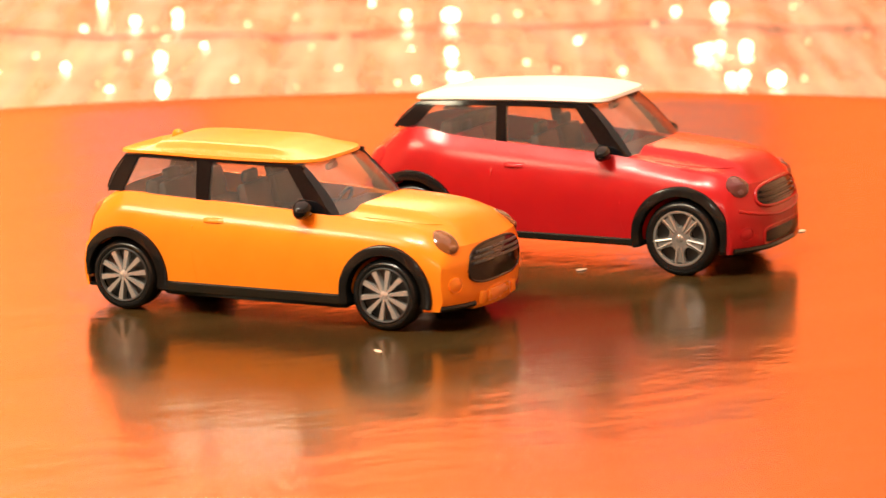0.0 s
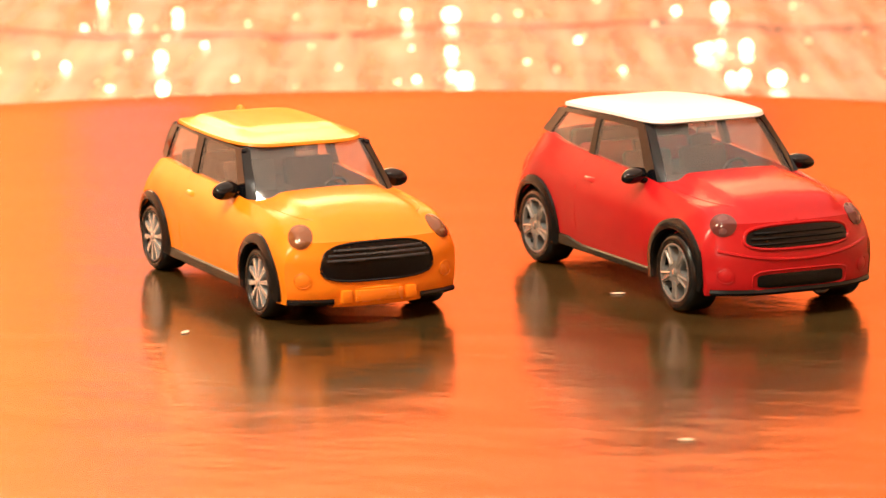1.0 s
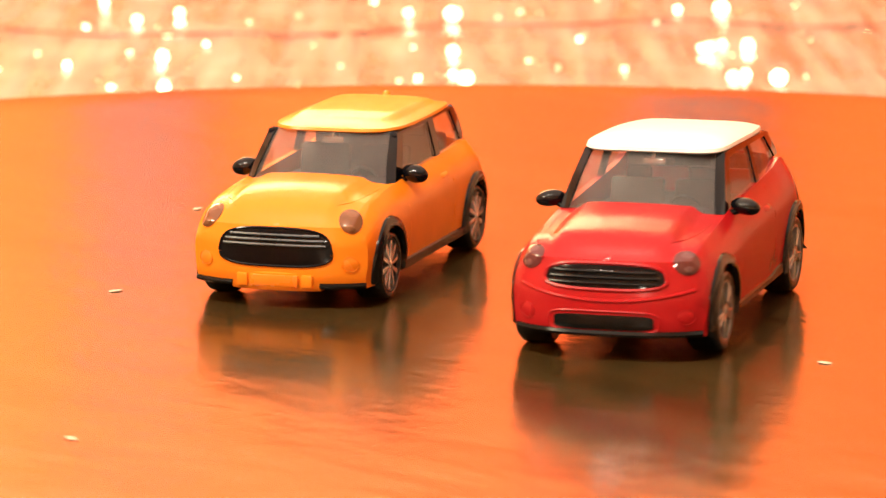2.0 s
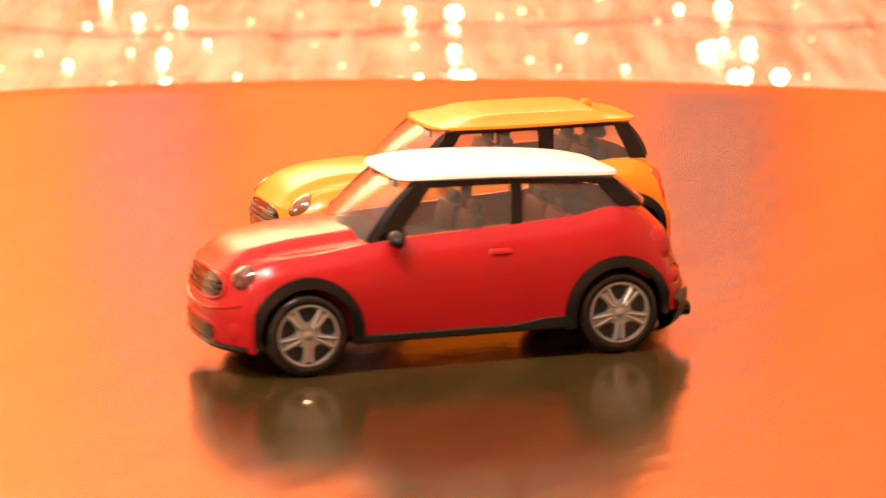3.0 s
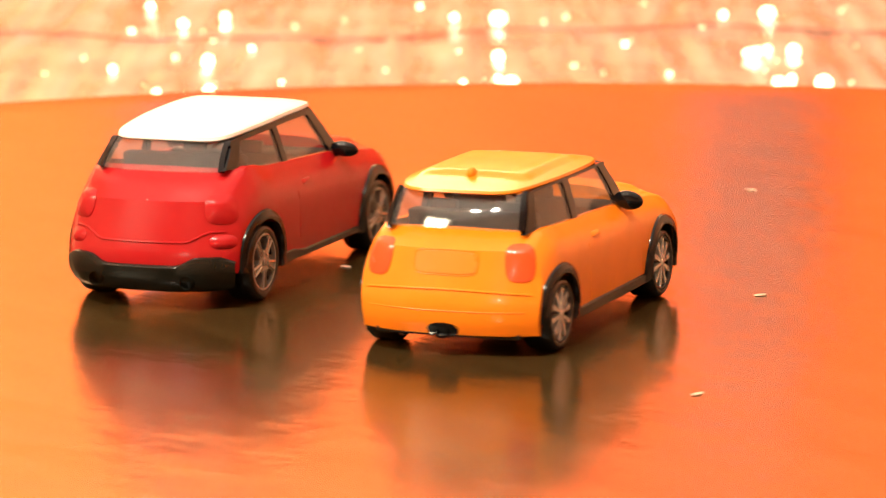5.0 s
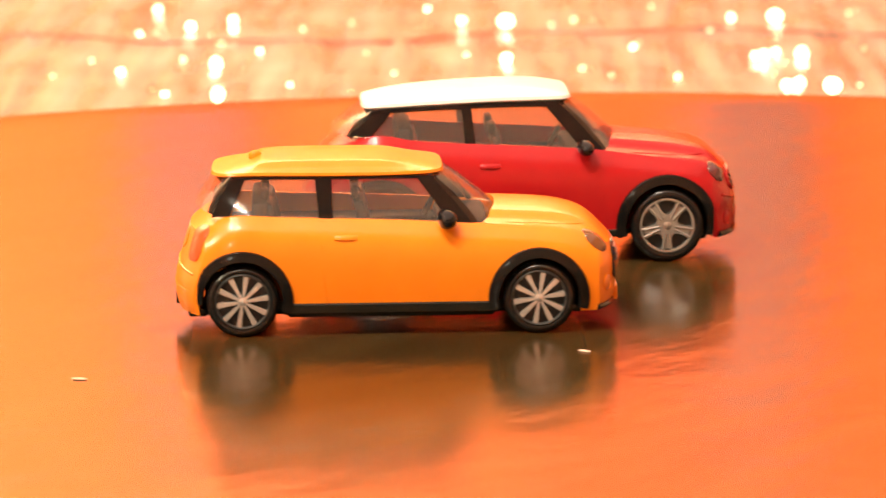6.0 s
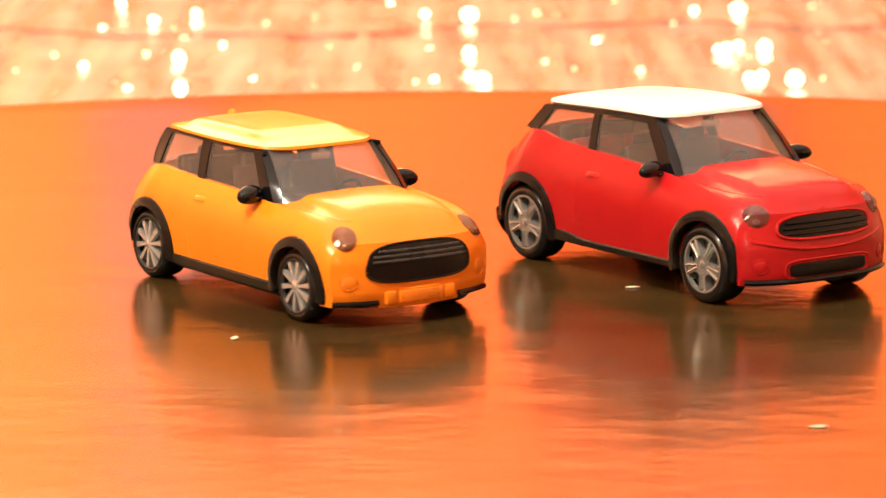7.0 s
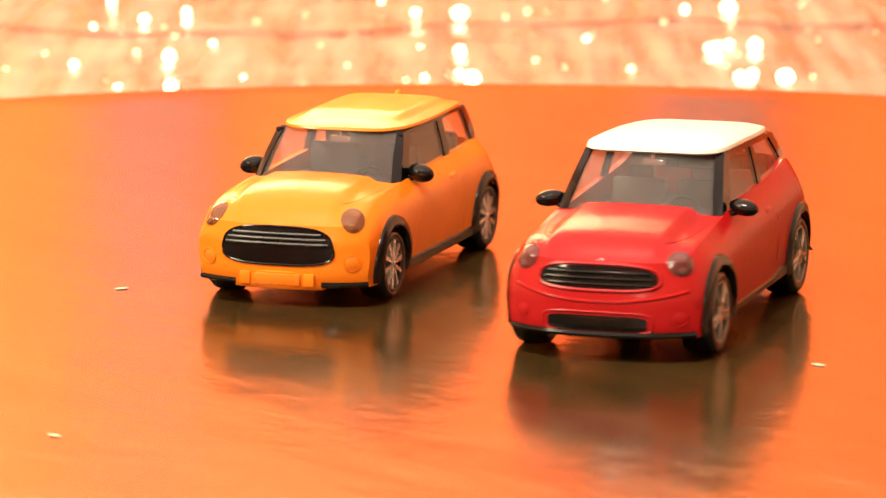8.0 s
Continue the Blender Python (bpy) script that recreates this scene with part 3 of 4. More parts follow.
    box(tx - 0.1, tx + 0.5, -0.3, 0.3, tz + 0.3, tz + 1.3, 0.1, b)
    part("rear_view_mirror", b, SILVER, root, "pale rear-view mirror behind the windscreen")
    part("roof", roof_mesh(car), roof_paint, root, car.roof_label)
    if car.antenna:
        ax, az = car.antenna
        b = ball((ax, 0, az), (0.95, 0.6, 0.9))
        part("antenna_base", b, roof_paint, root)

    # grille
    gy, gz, grz, power = car.grille
    grille = part("grille", skin.patch(0, gz, gy, grz, power, 0.12, 0.10, warp=car.grille_warp), BLACK, root, "black radiator grille")
    for z, w in car.slats:
        path = [skin.front(y, z, 0.30) for y in np.linspace(-w, w, 15)]
        part("slat", sweep([p for p in path if p is not None], 0.20, 6), car.slat_mat, grille)
    rimp = []
    for k in range(44):
        a = 2 * math.pi * k / 44
        c, s = math.cos(a), math.sin(a)
        q = (abs(c) ** power + abs(s) ** power) ** (-1 / power)
        y, z = gy * q * c * 1.02, gz + grz * q * s * 1.03
        if car.grille_warp:
            y, z = car.grille_warp(y, z)
        h = skin.front(y, z, 0.08)
        if h is not None:
            rimp.append(h)
    part("grille_frame", sweep(rimp, car.grille_r, 6, closed=True), car.grille_frame, grille)

    # interior
    bm = box(car.dash_x - 4.2, car.dash_x + 2.6, -car.belt_y + 1.1, car.belt_y - 1.1, car.deck, car.belt(car.dash_x) - 0.2, 0.7)
    part("dashboard", bm, DASH, root, "dark moulded dashboard")
    z0 = car.deck - 0.1
    bm = box(-21.0, car.dash_x - 4.0, -car.belt_y + 1.15, car.belt_y - 1.15, z0, car.deck + 2.7, 0.4)
    box(-21.0, car.dash_x - 4.0, -1.1, 1.1, z0, car.deck + 3.3, 0.4, bm)
    box(car.dash_x - 28.5, car.dash_x - 26.4, -car.belt_y + 1.6, car.belt_y - 1.6, z0, car.belt(-16) + 1.7, 0.6, bm)
    part("interior_tub", bm, DASH, root, "dark moulded cabin floor")
    z0 += 0.9
    for y in (4.4, -4.4):
        for dx, w, dh, lab in ((11.0, 7.4, 0.0, "moulded plastic front seat"), (23.0, 8.2, -0.4, "moulded plastic rear seat")):
            chair = part("seat", seat(car.dash_x - dx, y, z0, w, car.seat_h + dh), car.seat_mat if dx > 20 else SEAT, root, lab)
            part("headrest", headrest(car.dash_x - dx, y, z0, w, car.seat_h + dh), SEAT, chair, "black headrest")
    sx, sz = car.dash_x - 5.2, car.belt(car.dash_x) - 0.6
    ring = [(sx + 0.9 * math.sin(a), 4.4 + 1.9 * math.cos(a), sz + 1.7 * math.sin(a)) for a in [2 * math.pi * k / 20 for k in range(20)]]
    part("steering_wheel", sweep(ring, 0.26, 6, closed=True), BLACK, root)
    return root, skin


class OrangeShape(Car):
    nose = 30.0
    tail = 28.4
    width = 13.0
    plan_f = 3.2
    plan_r = 3.2
    nose_z = 9.0
    rake_f = 0.32
    tail_z = 7.0
    rake_r = 0.33
    lift = 0.0
    axle = 19.4
    wheel_r = 4.75
    arch_r = 5.5
    trim_r = 6.7
    trim_low = 3.2
    sill = 4.15
    sill_end = 2.9
    sill_end_r = 2.9
    sill_kick = 0.0
    sill_low = 2.9
    belly = 2.0
    seat_mat = SEAT
    tyre_w = 4.2
    track = 13.0
    rim_r = 3.68
    shoulder = [(-1, 13.6), (-0.93, 15.05), (-0.85, 15.72), (-0.6, 15.5), (0, 15.0), (0.38, 14.5), (0.55, 14.3), (0.8, 13.75), (0.9, 13.2), (0.96, 12.4), (1.0, 11.2)]
    side = [(0, 0.975), (0.25, 0.995), (0.5, 1.0), (0.7, 0.985), (0.85, 0.94), (1.0, 0.835)]
    crown = [(-1, 0), (-0.9, 0.35), (-0.8, 0.4), (0.35, 0.9), (0.55, 1.05), (0.75, 1.15), (0.88, 0.8), (0.96, 0.3), (1, 0)]
    dome = 0.55
    cabin_f = 0.505
    cabin_r = -0.885
    deck = 10.4
    cowl = 1.6
    cowl_x = 13.5
    belt_y = 10.6
    roof_y = 9.2
    eave = [(-24, 20.2), (-18, 20.6), (-5, 20.6), (6, 20.6), (8, 20.45)]
    mirror = (7.2, 12.45, 15.3)
    mirror_r = (1.55, 1.98, 1.28)
    handle = (-5.8, 13.0)
    door_front = [(10.2, 13.6), (10.6, 11.5), (10.7, 9.0), (10.9, 6.5), (11.6, 4.7)]
    door_line = [(-8.8, 15.0), (-8.9, 12), (-8.9, 8), (-8.3, 4.6)]
    pillars = [("pillar_a", ((7.9, 0), (10.9, 0), (5.5, 1), (3.4, 1))), ("pillar_b", ((-9.3, 0), (-7.5, 0), (-7.6, 1), (-9.8, 1))), ("pillar_c", ((-23.4, 0), (-21.0, 0), (-18.8, 1), (-20.8, 1)))]
    windows = [((-21.6, 0), (-9.1, 0), (-9.6, 1), (-19.2, 1)), ((-7.6, 0), (8.1, 0), (4.1, 1), (-7.8, 1))]
    rail = ((-20.9, 0.94), (6.1, 0.94), (5.9, 1), (-20.6, 1))
    screen_f = ((14.6, 10.7, 10.6, 14.9, 14.3), (6.9, 5.0, 9.12, 20.8, 20.65))
    screen_r = ((-25.6, -23.4, 9.55, 16.2, 15.9), (-22.2, -20.6, 8.9, 20.6, 20.6))
    roof_x = (-23.3, 7.1)
    roof_w = 9.55
    roof_pow = 4.8
    roof_taper = 0.06
    roof_h = 1.05
    roof_edge = 3.6
    roof_lip = 0.55
    roof_panel = 0.42
    roof_dish = 0.15
    roof_prof = [(-24, 0.30), (-20, 0.60), (-15, 0.95), (-2, 1.0), (5, 0.75), (8, 0.5)]
    roof_px = (-18.5, 4.0)
    roof_label = "bright orange roof with a raised panel"
    antenna = (-17.6, 22.0)
    headlight = (9.95, 11.95, 1.62, 1.85)
    lamp_dome = 0.32
    lens = LENS
    cup = LENS_CUP
    fog = (10.3, 6.3, 0.95)
    fog_mat = BUMPER_TINT
    taillight = (9.6, 12.2, 1.95, 2.5)
    tail_dome = 0.22
    tail_mat = TAIL
    tail_label = "orange-red painted tail lamp"
    grille = (7.75, 8.45, 2.45, 3.4)
    grille_warp = staticmethod(lambda y, z: (y * (1.0 - 0.03 * (z - 8.4)), z))
    grille_frame = BLACK
    grille_r = 0.17
    slats = [(10.1, 6.3), (9.45, 7.0), (8.8, 7.3)]
    slat_mat = SLAT
    hood_line = [(15.2, 10.0), (18, 9.9), (21, 9.6), (23.5, 8.9), (25.2, 7.6), (26.8, 6.6)]
    dash_x = 10.4
    seat_h = 5.6


ORANGE_SHAPE = OrangeShape()


class RedShape(Car):
    nose = 31.3
    tail = 32.2
    width = 13.35
    plan_f = 4.4
    plan_r = 5.2
    nose_z = 8.5
    rake_f = 0.36
    tail_z = 7.5
    rake_r = 0.36
    lift = 0.0
    axle = 20.45
    wheel_r = 5.3
    arch_r = 6.1
    trim_r = 7.35
    trim_low = 3.6
    sill = 4.6
    sill_end = 3.3
    sill_end_r = 5.0
    sill_kick = 0.6
    sill_low = 3.75
    belly = 3.2
    seat_mat = SEAT_RED
    tyre_w = 4.4
    track = 13.35
    rim_r = 3.95
    shoulder = [(-1, 14.6), (-0.95, 16.6), (-0.87, 18.2), (-0.78, 18.5), (-0.6, 17.75), (0, 16.8), (0.38, 16.2), (0.55, 15.6), (0.8, 14.7), (0.9, 14.4), (0.96, 13.8), (1.0, 12.8)]
    side = [(0, 0.975), (0.25, 0.995), (0.5, 1.0), (0.68, 0.985), (0.84, 0.935), (1.0, 0.83)]
    crown = [(-1, 0), (-0.9, 0.3), (-0.8, 0.3), (0.35, 0.7), (0.55, 0.9), (0.75, 1.1), (0.88, 0.75), (0.96, 0.35), (1, 0)]
    dome = 0.80
    cabin_f = 0.485
    cabin_r = -0.86
    deck = 11.6
    cowl = 1.6
    cowl_x = 13.5
    belt_y = 10.85
    roof_y = 9.2
    eave = [(-24, 21.6), (-19, 22.1), (-8, 22.75), (2, 23.0), (8, 22.9)]
    mirror = (8.6, 13.05, 16.7)
    mirror_r = (1.40, 2.05, 1.12)
    handle = (-4.8, 14.2)
    door_front = [(11.0, 15.2), (11.3, 13.0), (11.4, 10.0), (11.6, 7.0), (12.2, 5.2)]
    door_line = [(-8.0, 16.4), (-8.2, 13), (-8.2, 9), (-8.0, 6.7)]
    pillars = [("pillar_a", ((8.4, 0), (11.6, 0), (5.0, 1), (2.7, 1))), ("pillar_b", ((-8.3, 0), (-6.8, 0), (-7.4, 1), (-8.8, 1))), ("pillar_c", ((-24.9, 0), (-21.9, 0), (-18.4, 1), (-21.0, 1)))]
    windows = [((-22.3, 0), (-8.1, 0), (-8.6, 1), (-19.2, 1)), ((-7.0, 0), (8.6, 0), (3.4, 1), (-7.5, 1))]
    rail = ((-22.0, 0.88), (5.4, 0.88), (5.0, 1), (-21.4, 1))
    screen_f = ((14.8, 11.2, 10.75, 16.4, 15.9), (6.6, 4.8, 9.05, 23.1, 23.0))
    screen_r = ((-27.3, -24.7, 9.35, 18.4, 18.2), (-22.2, -20.9, 8.7, 22.0, 21.9))
    roof_x = (-22.7, 7.1)
    roof_w = 9.6
    roof_pow = 7.0
    roof_taper = 0.10
    roof_h = 1.0
    roof_edge = 5.0
    roof_lip = 0.7
    roof_panel = 0.0
    roof_dish = 0.0
    roof_prof = [(-24, 0.45), (-18, 0.8), (-8, 1.0), (0, 1.0), (5, 0.8), (8, 0.55)]
    roof_px = (-18.5, 4.0)
    roof_label = "plain white roof"
    antenna = None
    headlight = (10.05, 12.7, 1.75, 1.65)
    lamp_dome = 0.32
    lens = LENS_RED_CAR
    cup = LENS_CUP_RED
    fog = (10.4, 6.0, 0.9)
    fog_mat = RED
    taillight = (10.2, 13.6, 2.25, 2.05)
    tail_dome = 0.55
    tail_mat = RED
    tail_label = "red moulded tail lamp"
    grille = (7.7, 10.9, 1.55, 3.2)
    grille_warp = staticmethod(lambda y, z: (y * (1.0 + 0.035 * (10.9 - z)), z))
    grille_frame = RED
    grille_r = 0.26
    slats = [(11.5, 6.6), (10.8, 7.0), (10.1, 7.2)]
    slat_mat = TRIM
    hood_line = [(15.6, 10.2), (18, 10.1), (21, 9.8), (24, 9.0), (26.2, 7.6), (28.0, 6.4)]
    dash_x = 10.6
    seat_h = 5.0


RED_SHAPE = RedShape()


orange_car, orange_skin = toy_car(ORANGE_SHAPE, "orange_toy_car", "bright orange plastic toy hatchback with black wheel arches", ORANGE, ORANGE, (10, [(0.0, 0.16, 0.36)]))
red_car, red_skin = toy_car(RED_SHAPE, "red_toy_car", "glossy red plastic toy hatchback with a white roof", RED, WHITE, (5, None))

# orange car: front apron with its tray, rear number panel, exhaust
rows = []
for k in range(17):
    y = lerp(-6.3, 6.3, k / 16)
    f = 1 - 0.9 * (abs(y) / 6.3) ** 3
    x = ORANGE_SHAPE.nose - 0.35 - 0.9 * (abs(y) / 6.3) ** 2
    rows.append([(x - 2.2, y, 5.3), (x + 0.15, y, 5.25), (x + 0.55, y, 4.9), (x + 0.60, y, 2.9), (x + 0.35, y, 2.55), (x - 3.0, y, 2.5)])
apron = part("front_apron", grid(rows), ORANGE, orange_car)
part("apron_recess", box(29.2, 30.35, -3.4, 3.4, 3.1, 4.7, 0.15), BUMPER_TINT, apron)
for s in (1, -1):
    part("apron_block", box(29.1, 30.22, s * 4.6 - 0.8, s * 4.6 + 0.8, 3.0, 4.8, 0.25), ORANGE, apron)
part("number_panel", orange_skin.patch(0, 12.0, 4.2, 1.35, 6, 0.0, 0.10, back=-1), BUMPER_TINT, orange_car)
frame_pts = []
for k in range(48):
    a = 2 * math.pi * k / 48
    c, s = math.cos(a), math.sin(a)
    q = (abs(c) ** 6 + abs(s) ** 6) ** (-1 / 6)
    frame_pts.append(orange_skin.front(4.4 * q * c, 12.0 + 1.55 * q * s, 0.05, -1))
part("number_frame", sweep(frame_pts, 0.045, 6, closed=True), ORANGE, orange_car)
part("bumper_ridge", sweep([orange_skin.front(y, 8.7 - 0.02 * y * y * 0.2, 0.0, -1) for y in np.linspace(-11.2, 11.2, 25)], 0.17, 8), ORANGE, orange_car)
part("bumper_groove", sweep([orange_skin.front(y, 6.0, 0.0, -1) for y in np.linspace(-10.6, 10.6, 25)], 0.08, 6), ORANGE, orange_car)
b = lathe([(0.62, 1.2), (0.62, -0.3), (0.85, -0.35), (0.9, 0.0), (0.9, 1.2)], 20)
bmesh.ops.rotate(b, cent=(0, 0, 0), matrix=Matrix.Rotation(radians(90), 3, "Z"), verts=b.verts)
exhaust = part("exhaust_pipe", b, CHASSIS, orange_car, m=Matrix.Translation((-0.0272, 0, 0.0032)))
part("exhaust_cutout", orange_skin.patch(0, 3.5, 2.1, 0.95, 2.4, 0.05, 0.08, back=-1), TRIM, orange_car)
part("rear_valance", box(-26.6, -24.0, -10.0, 10.0, 2.3, 3.4, 0.4), CHASSIS, orange_car)
part("front_valance", box(21.0, 25.4, -11.2, 11.2, 2.5, 3.6, 0.4), CHASSIS, orange_car)

for s in (1, -1):
    path = [orange_skin.front(s * y, 3.3, 0.0) or Vector((24.0, s * y, 3.3)) for y in np.linspace(6.2, 12.0, 12)]
    part("bumper_trim", sweep(path, 0.42, 8), TRIM, orange_car, "black trim under the bumper corner")

# red car: lower grille, dark rear bumper with two pipes, tailgate crease
part("lower_grille", red_skin.patch(0, 5.2, 6.5, 0.95, 6, 0.05, 0.10), TRIM, red_car, "dark lower grille")
part("front_lip", sweep([red_skin.front(y, 3.75, -0.15) for y in np.linspace(-11.9, 11.9, 25)], 0.68, 8, flat=0.7), TRIM, red_car)
part("bumper_ridge", sweep([red_skin.front(y, 7.9 + 0.011 * y * y, -0.10) for y in np.linspace(-11.2, 11.2, 31)], 0.27, 8), RED, red_car)
bezel = []
for k in range(48):
    a = 2 * math.pi * k / 48
    c, s = math.cos(a), math.sin(a)
    q = (abs(c) ** 5 + abs(s) ** 5) ** (-1 / 5)
    bezel.append(red_skin.front(7.1 * q * c, 5.25 + 1.35 * q * s, 0.02))
part("lower_bezel", sweep([p for p in bezel if p is not None], 0.16, 6, closed=True), RED, red_car)
rows = []
for k in range(31):
    y = lerp(-12.5, 12.5, k / 30)
    top = 7.4 - 1.1 * step(8.0, 5.0, abs(y)) - 0.9 * step(10.5, 12.9, abs(y))
    row = []
    for z, d in ((top, 0.0), (top - 0.15, 0.45), (6.0, 0.62), (4.6, 0.40), (3.2, -0.2), (2.5, -1.0), (2.2, -3.2)):
        h = red_skin.front(y * 0.985, max(z, 5.3), 0, -1)
        x = h.x if h is not None else -27.0
        row.append((x - d, y * (1 - 0.03 * max(0, 4.5 - z)), z))
    rows.append(row)
part("rear_bumper", grid(rows), CHASSIS, red_car, "dark plastic rear bumper")
for s in (1, -1):
    b = lathe([(0.01, 0.2), (0.55, 0.2), (0.6, -0.5), (0.85, -0.55), (0.95, -0.2), (0.95, 1.5)], 18)
    bmesh.ops.rotate(b, cent=(0, 0, 0), matrix=Matrix.Rotation(radians(90), 3, "Z"), verts=b.verts)
    part("exhaust_pipe", b, CHASSIS, red_car, m=Matrix.Translation((-0.0306, s * 0.0068, 0.0040)))
for s in (1, -1):
    part("rear_reflector", red_skin.patch(s * 10.9, 9.3, 1.9, 0.95, 2.4, 0.45, 0.06, back=-1, lean=(0.38 * s, 0.05)), RED, red_car, "red bulge under the tail lamp")
part("tailgate_crease", sweep([red_skin.front(y, 10.6 - 1.3 * step(9.5, 6.0, abs(y)), 0.0, -1) for y in np.linspace(-11.0, 11.0, 41)], 0.18, 8), RED, red_car)
part("front_valance", box(22.0, 26.4, -11.0, 11.0, 2.9, 4.4, 0.4), CHASSIS, red_car)

# ---------------------------------------------------------------- turntable and room
TT_C = (0.005, -0.0115)
turntable = new("turntable")
turntable.empty_display_size = 0.05
tagged(turntable, "round dark lacquered wooden turntable, mirror-glossy, slowly turning", "turntable")
prof = [(0.0, 0.0)] + [(r, 0.0) for r in np.linspace(10, 204, 14)] + [(207.3, -0.35), (208.6, -1.4), (209, -3), (209, -11), (208, -13), (205, -14), (0, -14)]
rows = []
for r, z in prof:
    rows.append([(TT_C[0] * 1000 + r * math.cos(a), TT_C[1] * 1000 + r * math.sin(a), z + 0.25 * math.sin(3 * a + 1) * (r / 210) ** 4)
                 for a in [2 * math.pi * k / 120 for k in range(120)]])
bm = grid(rows, closed=True)
bmesh.ops.remove_doubles(bm, verts=bm.verts, dist=1e-4)
part("disc", bm, LACQUER, turntable, "dark glossy lacquered wooden disc")
b = lathe([(0.01, -14), (70, -14), (74, -16), (74, -23), (70, -25), (0.01, -25)], 48)
bmesh.ops.rotate(b, cent=(0, 0, 0), matrix=Matrix.Rotation(radians(90), 3, "X"), verts=b.verts)
for v in b.verts:
    v.co.z = -abs(v.co.z)
part("foot", b, CHASSIS, turntable, "dark round foot")

TABLE_Z = -0.0262


def room():
    def slab_box(name, x0, x1, y0, y1, z0, z1, material, label):
        bm = box(x0 * 1000, x1 * 1000, y0 * 1000, y1 * 1000, z0 * 1000, z1 * 1000)
        return tagged(part(name, bm, material), label, kind="structure")
    fz, cz = TABLE_Z - 0.75, 1.70
    slab_box("floor", -2.0, 2.0, -2.2, 2.6, fz - 0.1, fz, FLOOR, "brown wooden floor")
    slab_box("ceiling", -2.0, 2.0, -2.2, 2.6, cz, cz + 0.1, CEILING, "pale plain ceiling")
    slab_box("wall_north", -2.0, 2.0, 2.6, 2.7, fz - 0.1, 0.95, REDWALL, "orange-red painted lower part of the wall")
    slab_box("wall_north_upper", -2.0, 2.0, 2.6, 2.7, 0.95, cz + 0.1, WALL, "warm cream painted upper part of the wall")
    slab_box("wall_south", -2.0, 2.0, -2.3, -2.2, fz - 0.1, cz + 0.1, WALL, "warm cream painted wall")
    slab_box("wall_east", 2.0, 2.1, -2.3, 2.7, fz - 0.1, cz + 0.1, WALL, "warm cream painted wall")
    slab_box("wall_west", -2.1, -2.0, -2.3, 2.7, fz - 0.1, cz + 0.1, WALL, "warm cream painted wall")


room()
table = new("table")
tagged(table, "table with a glossy cream cover under the turntable", "table")
part("tabletop", box(-800, 800, -420, 900, TABLE_Z * 1000 - 30, TABLE_Z * 1000, 5), CLOTH, table, "glossy cream table cover")
for x in (-740, 740):
    for y in (-360, 840):
        part("leg", box(x - 30, x + 30, y - 30, y + 30, TABLE_Z * 1000 - 750, TABLE_Z * 1000 - 30, 4), FLOOR, table)

# creased clear film lying behind the turntable, and two pale strips of cloth on the far wall
FOLDS = [(262, 9, 2.2), (318, 6, 1.6), (371, 10, 1.5), (398, 5, 1.2), (441, 12, 2.0), (478, 6, 1.5), (517, 9, 2.0), (566, 14, 2.6)]
rows = []
for j in range(90):
    y = lerp(226, 640, j / 89)
    row = []
    for i in range(190):
        x = lerp(-215, 215, i / 189)
        n1 = noise.noise(Vector((x * 0.06, y * 0.012, 3.1)))
        n2 = noise.noise(Vector((x * 0.19, y * 0.03, 7.7)))
        crease = (1 - abs(noise.noise(Vector((x * 0.11, y * 0.007, 1.9))))) ** 6
        z = 1.4 + 1.0 * n1 + 0.6 * n2 + 1.3 * crease
        for yf, w, h in FOLDS:
            wander = yf + 9 * noise.noise(Vector((x * 0.013, yf, 2.0)))
            z += 0.35 * h * math.exp(-((y - wander) / w) ** 2) * (0.6 + 0.4 * noise.noise(Vector((x * 0.03, yf, 5.0))))
        row.append((x, y, TABLE_Z * 1000 + 0.3 + max(0.0, z)))
    rows.append(row)
film_sheet = part("clear_film_sheet", thick(grid(rows), 0.12), FOIL, None, angle=60)
tagged(film_sheet, "creased glossy clear film sheet lying on the table", "film sheet")


def cloth_strip(x, w):
    rows = []
    for j in range(9):
        z = lerp(290, 560, j / 8)
        rows.append([(x + w * (i / 16 - 0.5), 2590 - 6 - 5 * math.sin(i * 1.4 + 0.1 * j), z) for i in range(17)])
    ob = part("cloth_strip", thick(grid(rows), 1.0), CURTAIN, None)
    return tagged(ob, "pale lavender cloth strip hanging on the wall", "cloth", "cloth strips on the wall")


cloth_strip(200, 95)
cloth_strip(-225, 90)

# ---------------------------------------------------------------- string of small lamps on the table cover
# (across, distance, radius in mm)
FAR_LAMPS = [
    (-85.5, 539.4, 1.4), (-86.2, 487.2, 1.1), (-74.1, 500.9, 1.6), (-64.1, 514.1, 1.6), (-62.9, 494.5, 1.2), (-4.7, 509.7, 1.4), (6.7, 502.6, 2.3), (37.7, 456.1, 1.0), (64.9, 510.9, 1.4), (76.0, 507.4, 2.4), (-14.0, 537.1, 0.9)]
NEAR_LAMPS = [
    (-62.9, 427.2, 1.9), (-59.1, 373.7, 2.1), (-85.0, 419.0, 1.1), (-71.4, 378.2, 1.1), (-86.7, 373.1, 1.1), (-84.7, 378.8, 0.5), (-53.9, 452.9, 1.0), (-43.6, 461.5, 0.9), (-43.6, 393.5, 0.9), (-3.0, 440.8, 1.1), (-1.7, 388.6, 1.1), (6.5, 431.0, 2.0), (9.2, 384.9, 2.0), (6.4, 397.3, 1.0), (68.6, 437.5, 1.4), (66.5, 437.2, 1.1), (71.9, 444.1, 1.2), (77.5, 434.6, 2.1), (70.5, 384.5, 1.5), (73.7, 388.9, 1.5), (80.4, 378.9, 2.3)]
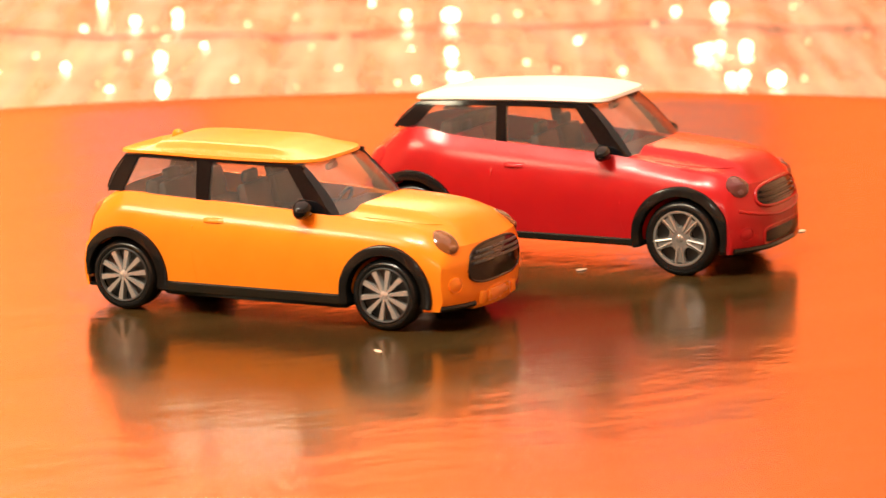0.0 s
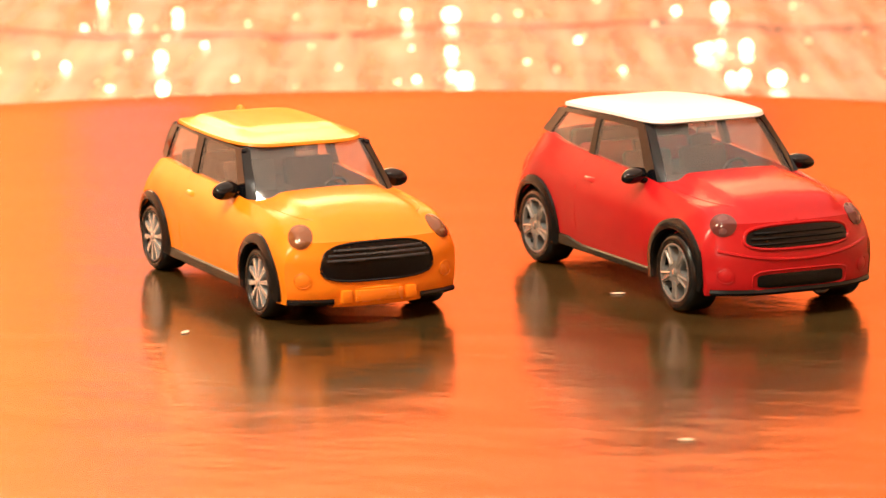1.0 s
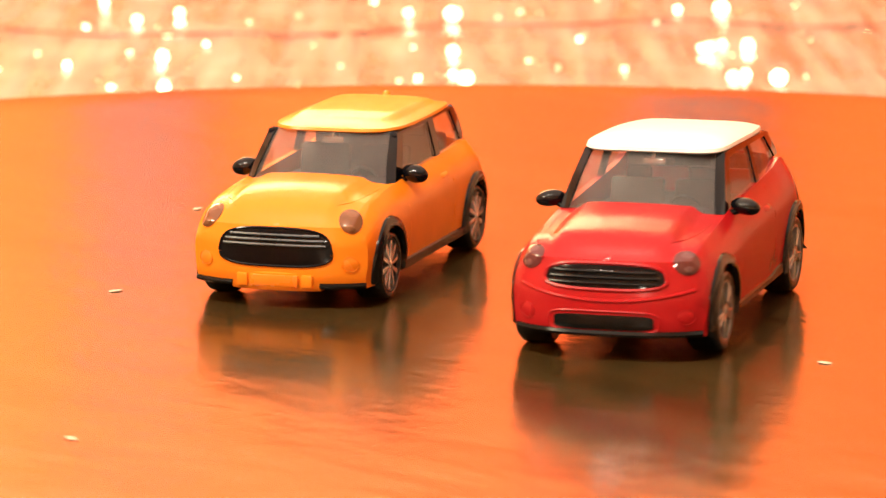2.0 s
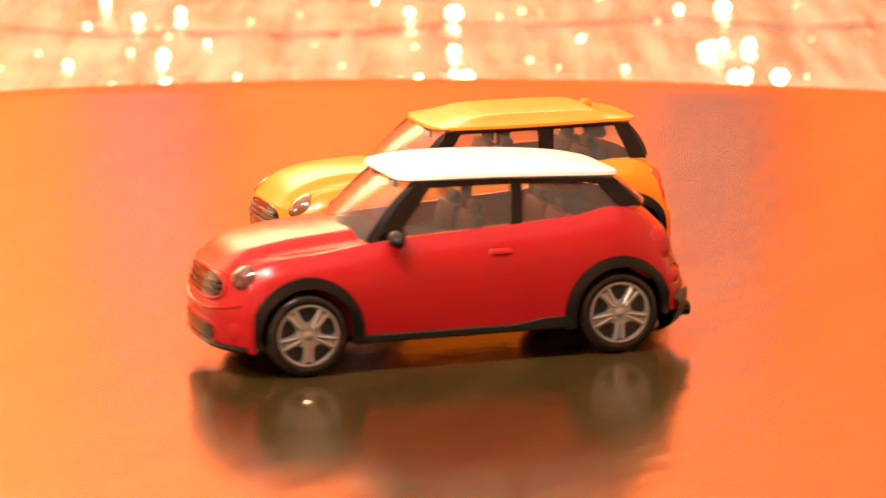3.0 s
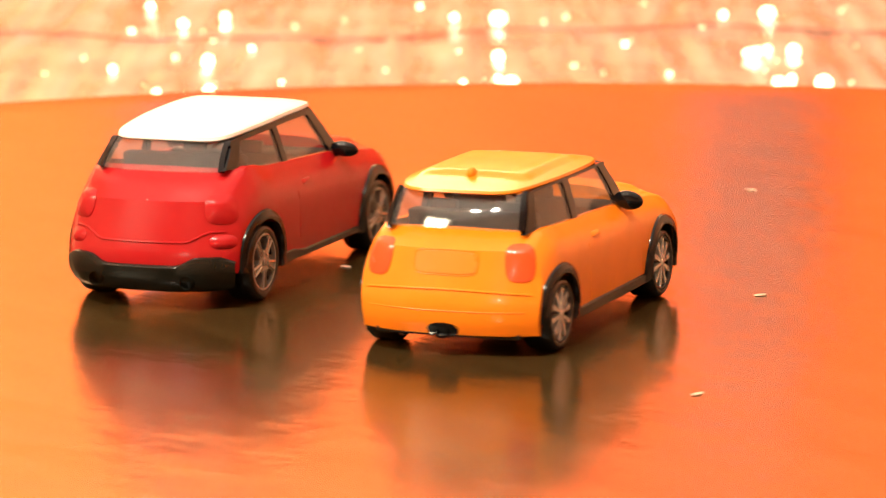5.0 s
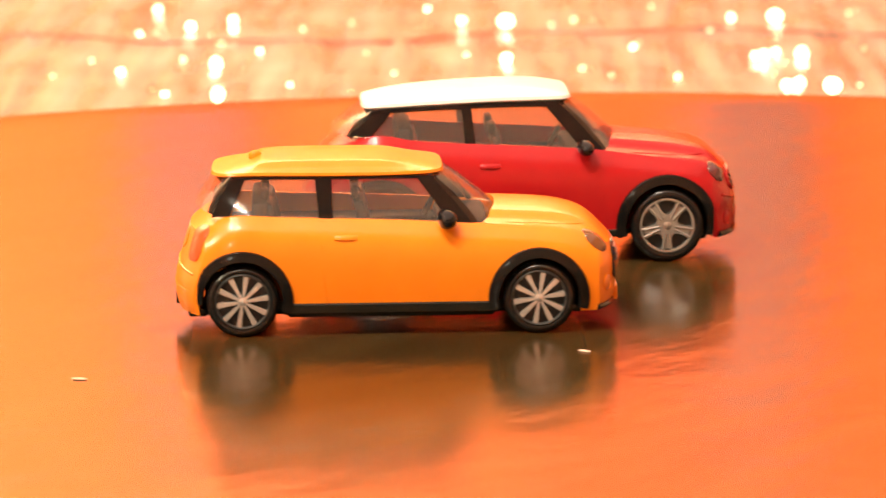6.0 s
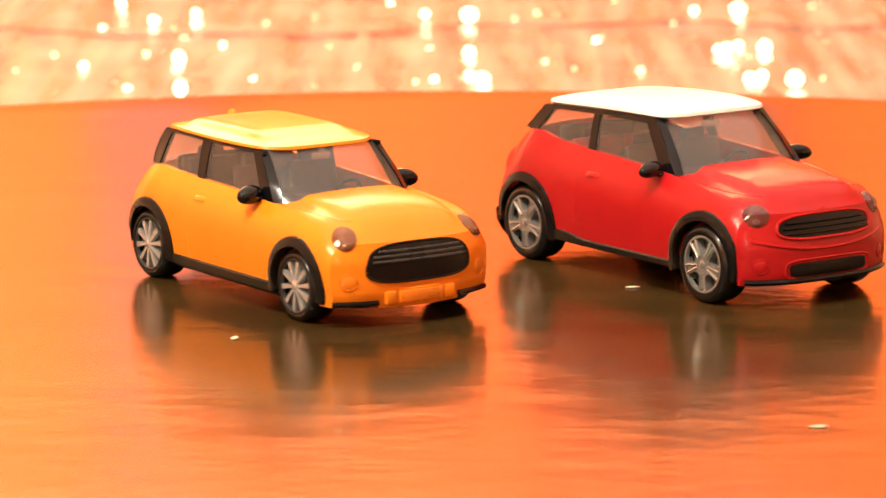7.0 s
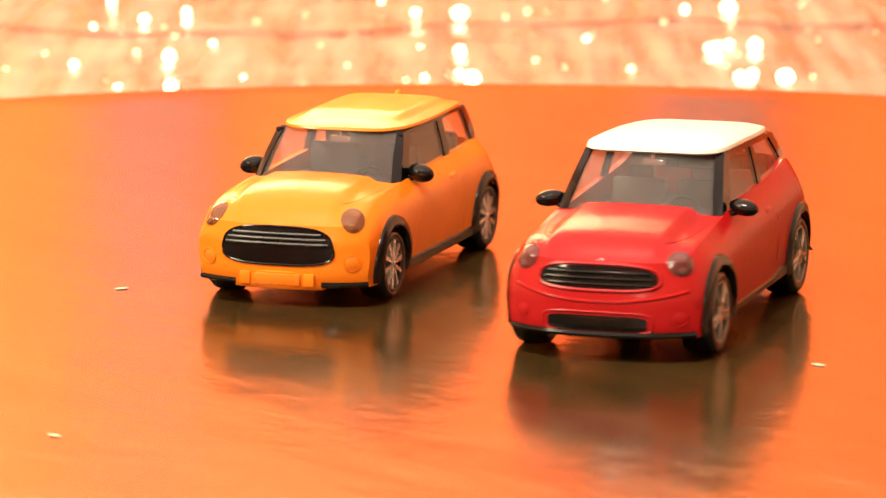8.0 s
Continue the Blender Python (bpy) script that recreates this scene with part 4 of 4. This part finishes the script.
DIM_LAMPS = [
    (-64.6, 473.1, 1.0), (-46.1, 460.2, 0.7), (-45.1, 494.7, 0.9), (-71.8, 441.5, 0.8), (-20.0, 412.4, 0.7), (24.3, 513.0, 0.8), (24.4, 418.9, 0.8), (46.3, 402.7, 0.9), (31.0, 407.3, 0.6), (75.4, 485.5, 0.8), (109.1, 460.6, 0.8), (93.9, 450.8, 0.6), (-94.1, 442.0, 0.6), (-29.1, 381.0, 0.6), (77.7, 422.5, 0.7), (-96.8, 406.7, 0.6), (-27.6, 449.3, 0.7), (18.4, 503.6, 0.6), (58.3, 488.8, 0.6), (104.8, 496.3, 0.6)]
# Sparkles on the film, added as tiny glowing balls strewn at random; not bulbs.
rng = random.Random(4)
TINY_SPARKLES = [(rng.uniform(-115, 115), rng.uniform(372, 560), rng.uniform(0.35, 0.6)) for k in range(30)]
LAMPS_AND_SPARKLES = [(*q, True) for q in FAR_LAMPS + NEAR_LAMPS] + [(*q, False) for q in DIM_LAMPS + TINY_SPARKLES]
chain = new("string_lights")
tagged(chain, "string of small lit warm-white bulbs lying on the table, with added tiny glowing sparkles", "string lights")
LIFT = 2.0  # height of the film that the bulbs lie on
for x, y, r, bright in LAMPS_AND_SPARKLES:
    r *= 0.68
    bm = ball((0, 0, r), (r * rng.uniform(0.85, 1.25), r, r * rng.uniform(0.85, 1.1)), None, 14, 9)
    part("bulb_or_sparkle", bm, BULB if bright else DIM_BULB_SPARKLE, chain, m=Matrix.Translation((x * (1 - LIFT / 135) * MM, (y - LIFT * (y + 564) / 135) * MM, TABLE_Z + LIFT * MM)))
path = []
for k in range(70):
    x = lerp(-150, 150, k / 69)
    path.append((x, 462 + 9 * math.sin(x * 0.035) + 4 * math.sin(x * 0.11 + 1), TABLE_Z * 1000 + 3.2))
part("wire", sweep(path, 0.45, 6), WIRE, chain, "thin copper-coloured wire")

# dust on the turntable's lacquer
for x, y, a in [(71.5, 11.0, 15), (48.0, -85.0, 5), (-24.6, -33.2, 80), (-72.1, 11.4, 110), (15.6, -157.7, 170), (27.5, 1.6, 10)]:
    b = ball((0, 0, 0.02), (1.1, 0.45, 0.10), None, 8, 5)
    part("dust_speck", b, SPECK, turntable, "pale fleck of dust", m=pose(x * MM, y * MM, 0.0001, 0, 0, a))


# ---------------------------------------------------------------- movement
TURN = [(0.0, 29.74), (0.5, 9.22), (1.0, -10.72), (1.5, -30.80), (2.0, -53.51), (2.5, -78.17), (3.0, -108.91), (3.5, -136.94), (4.0, -171.22), (4.5, -203.83), (5.0, -237.22), (5.5, -269.84), (6.0, -302.85), (6.5, -331.68), (7.0, -361.57), (7.5, -388.03), (8.0, -415.14)]
TILT = Matrix(((1, 0, 0.00407, 0), (0, 1, -0.00044, 0), (-0.00407, 0.00044, 1, 0), (0, 0, 0, 1)))


def turned(t):
    return pose(0, 0, 0, 0, 0, soft_curve(TURN, t)) @ TILT.to_quaternion().to_matrix().to_4x4()


def motions():
    """The table turns and carries both cars round with it."""
    times = [k / 10 for k in range(81)]
    walk(turntable, [(t, turned(t)) for t in times])
    walk(orange_car, [(t, turned(t) @ pose(-0.018161, 0.001380, 0.0, 0, 0, -54.50)) for t in times])
    walk(red_car, [(t, turned(t) @ pose(0.035247, 0.014827, 0.0, 0, 0, -53.69)) for t in times])


motions()
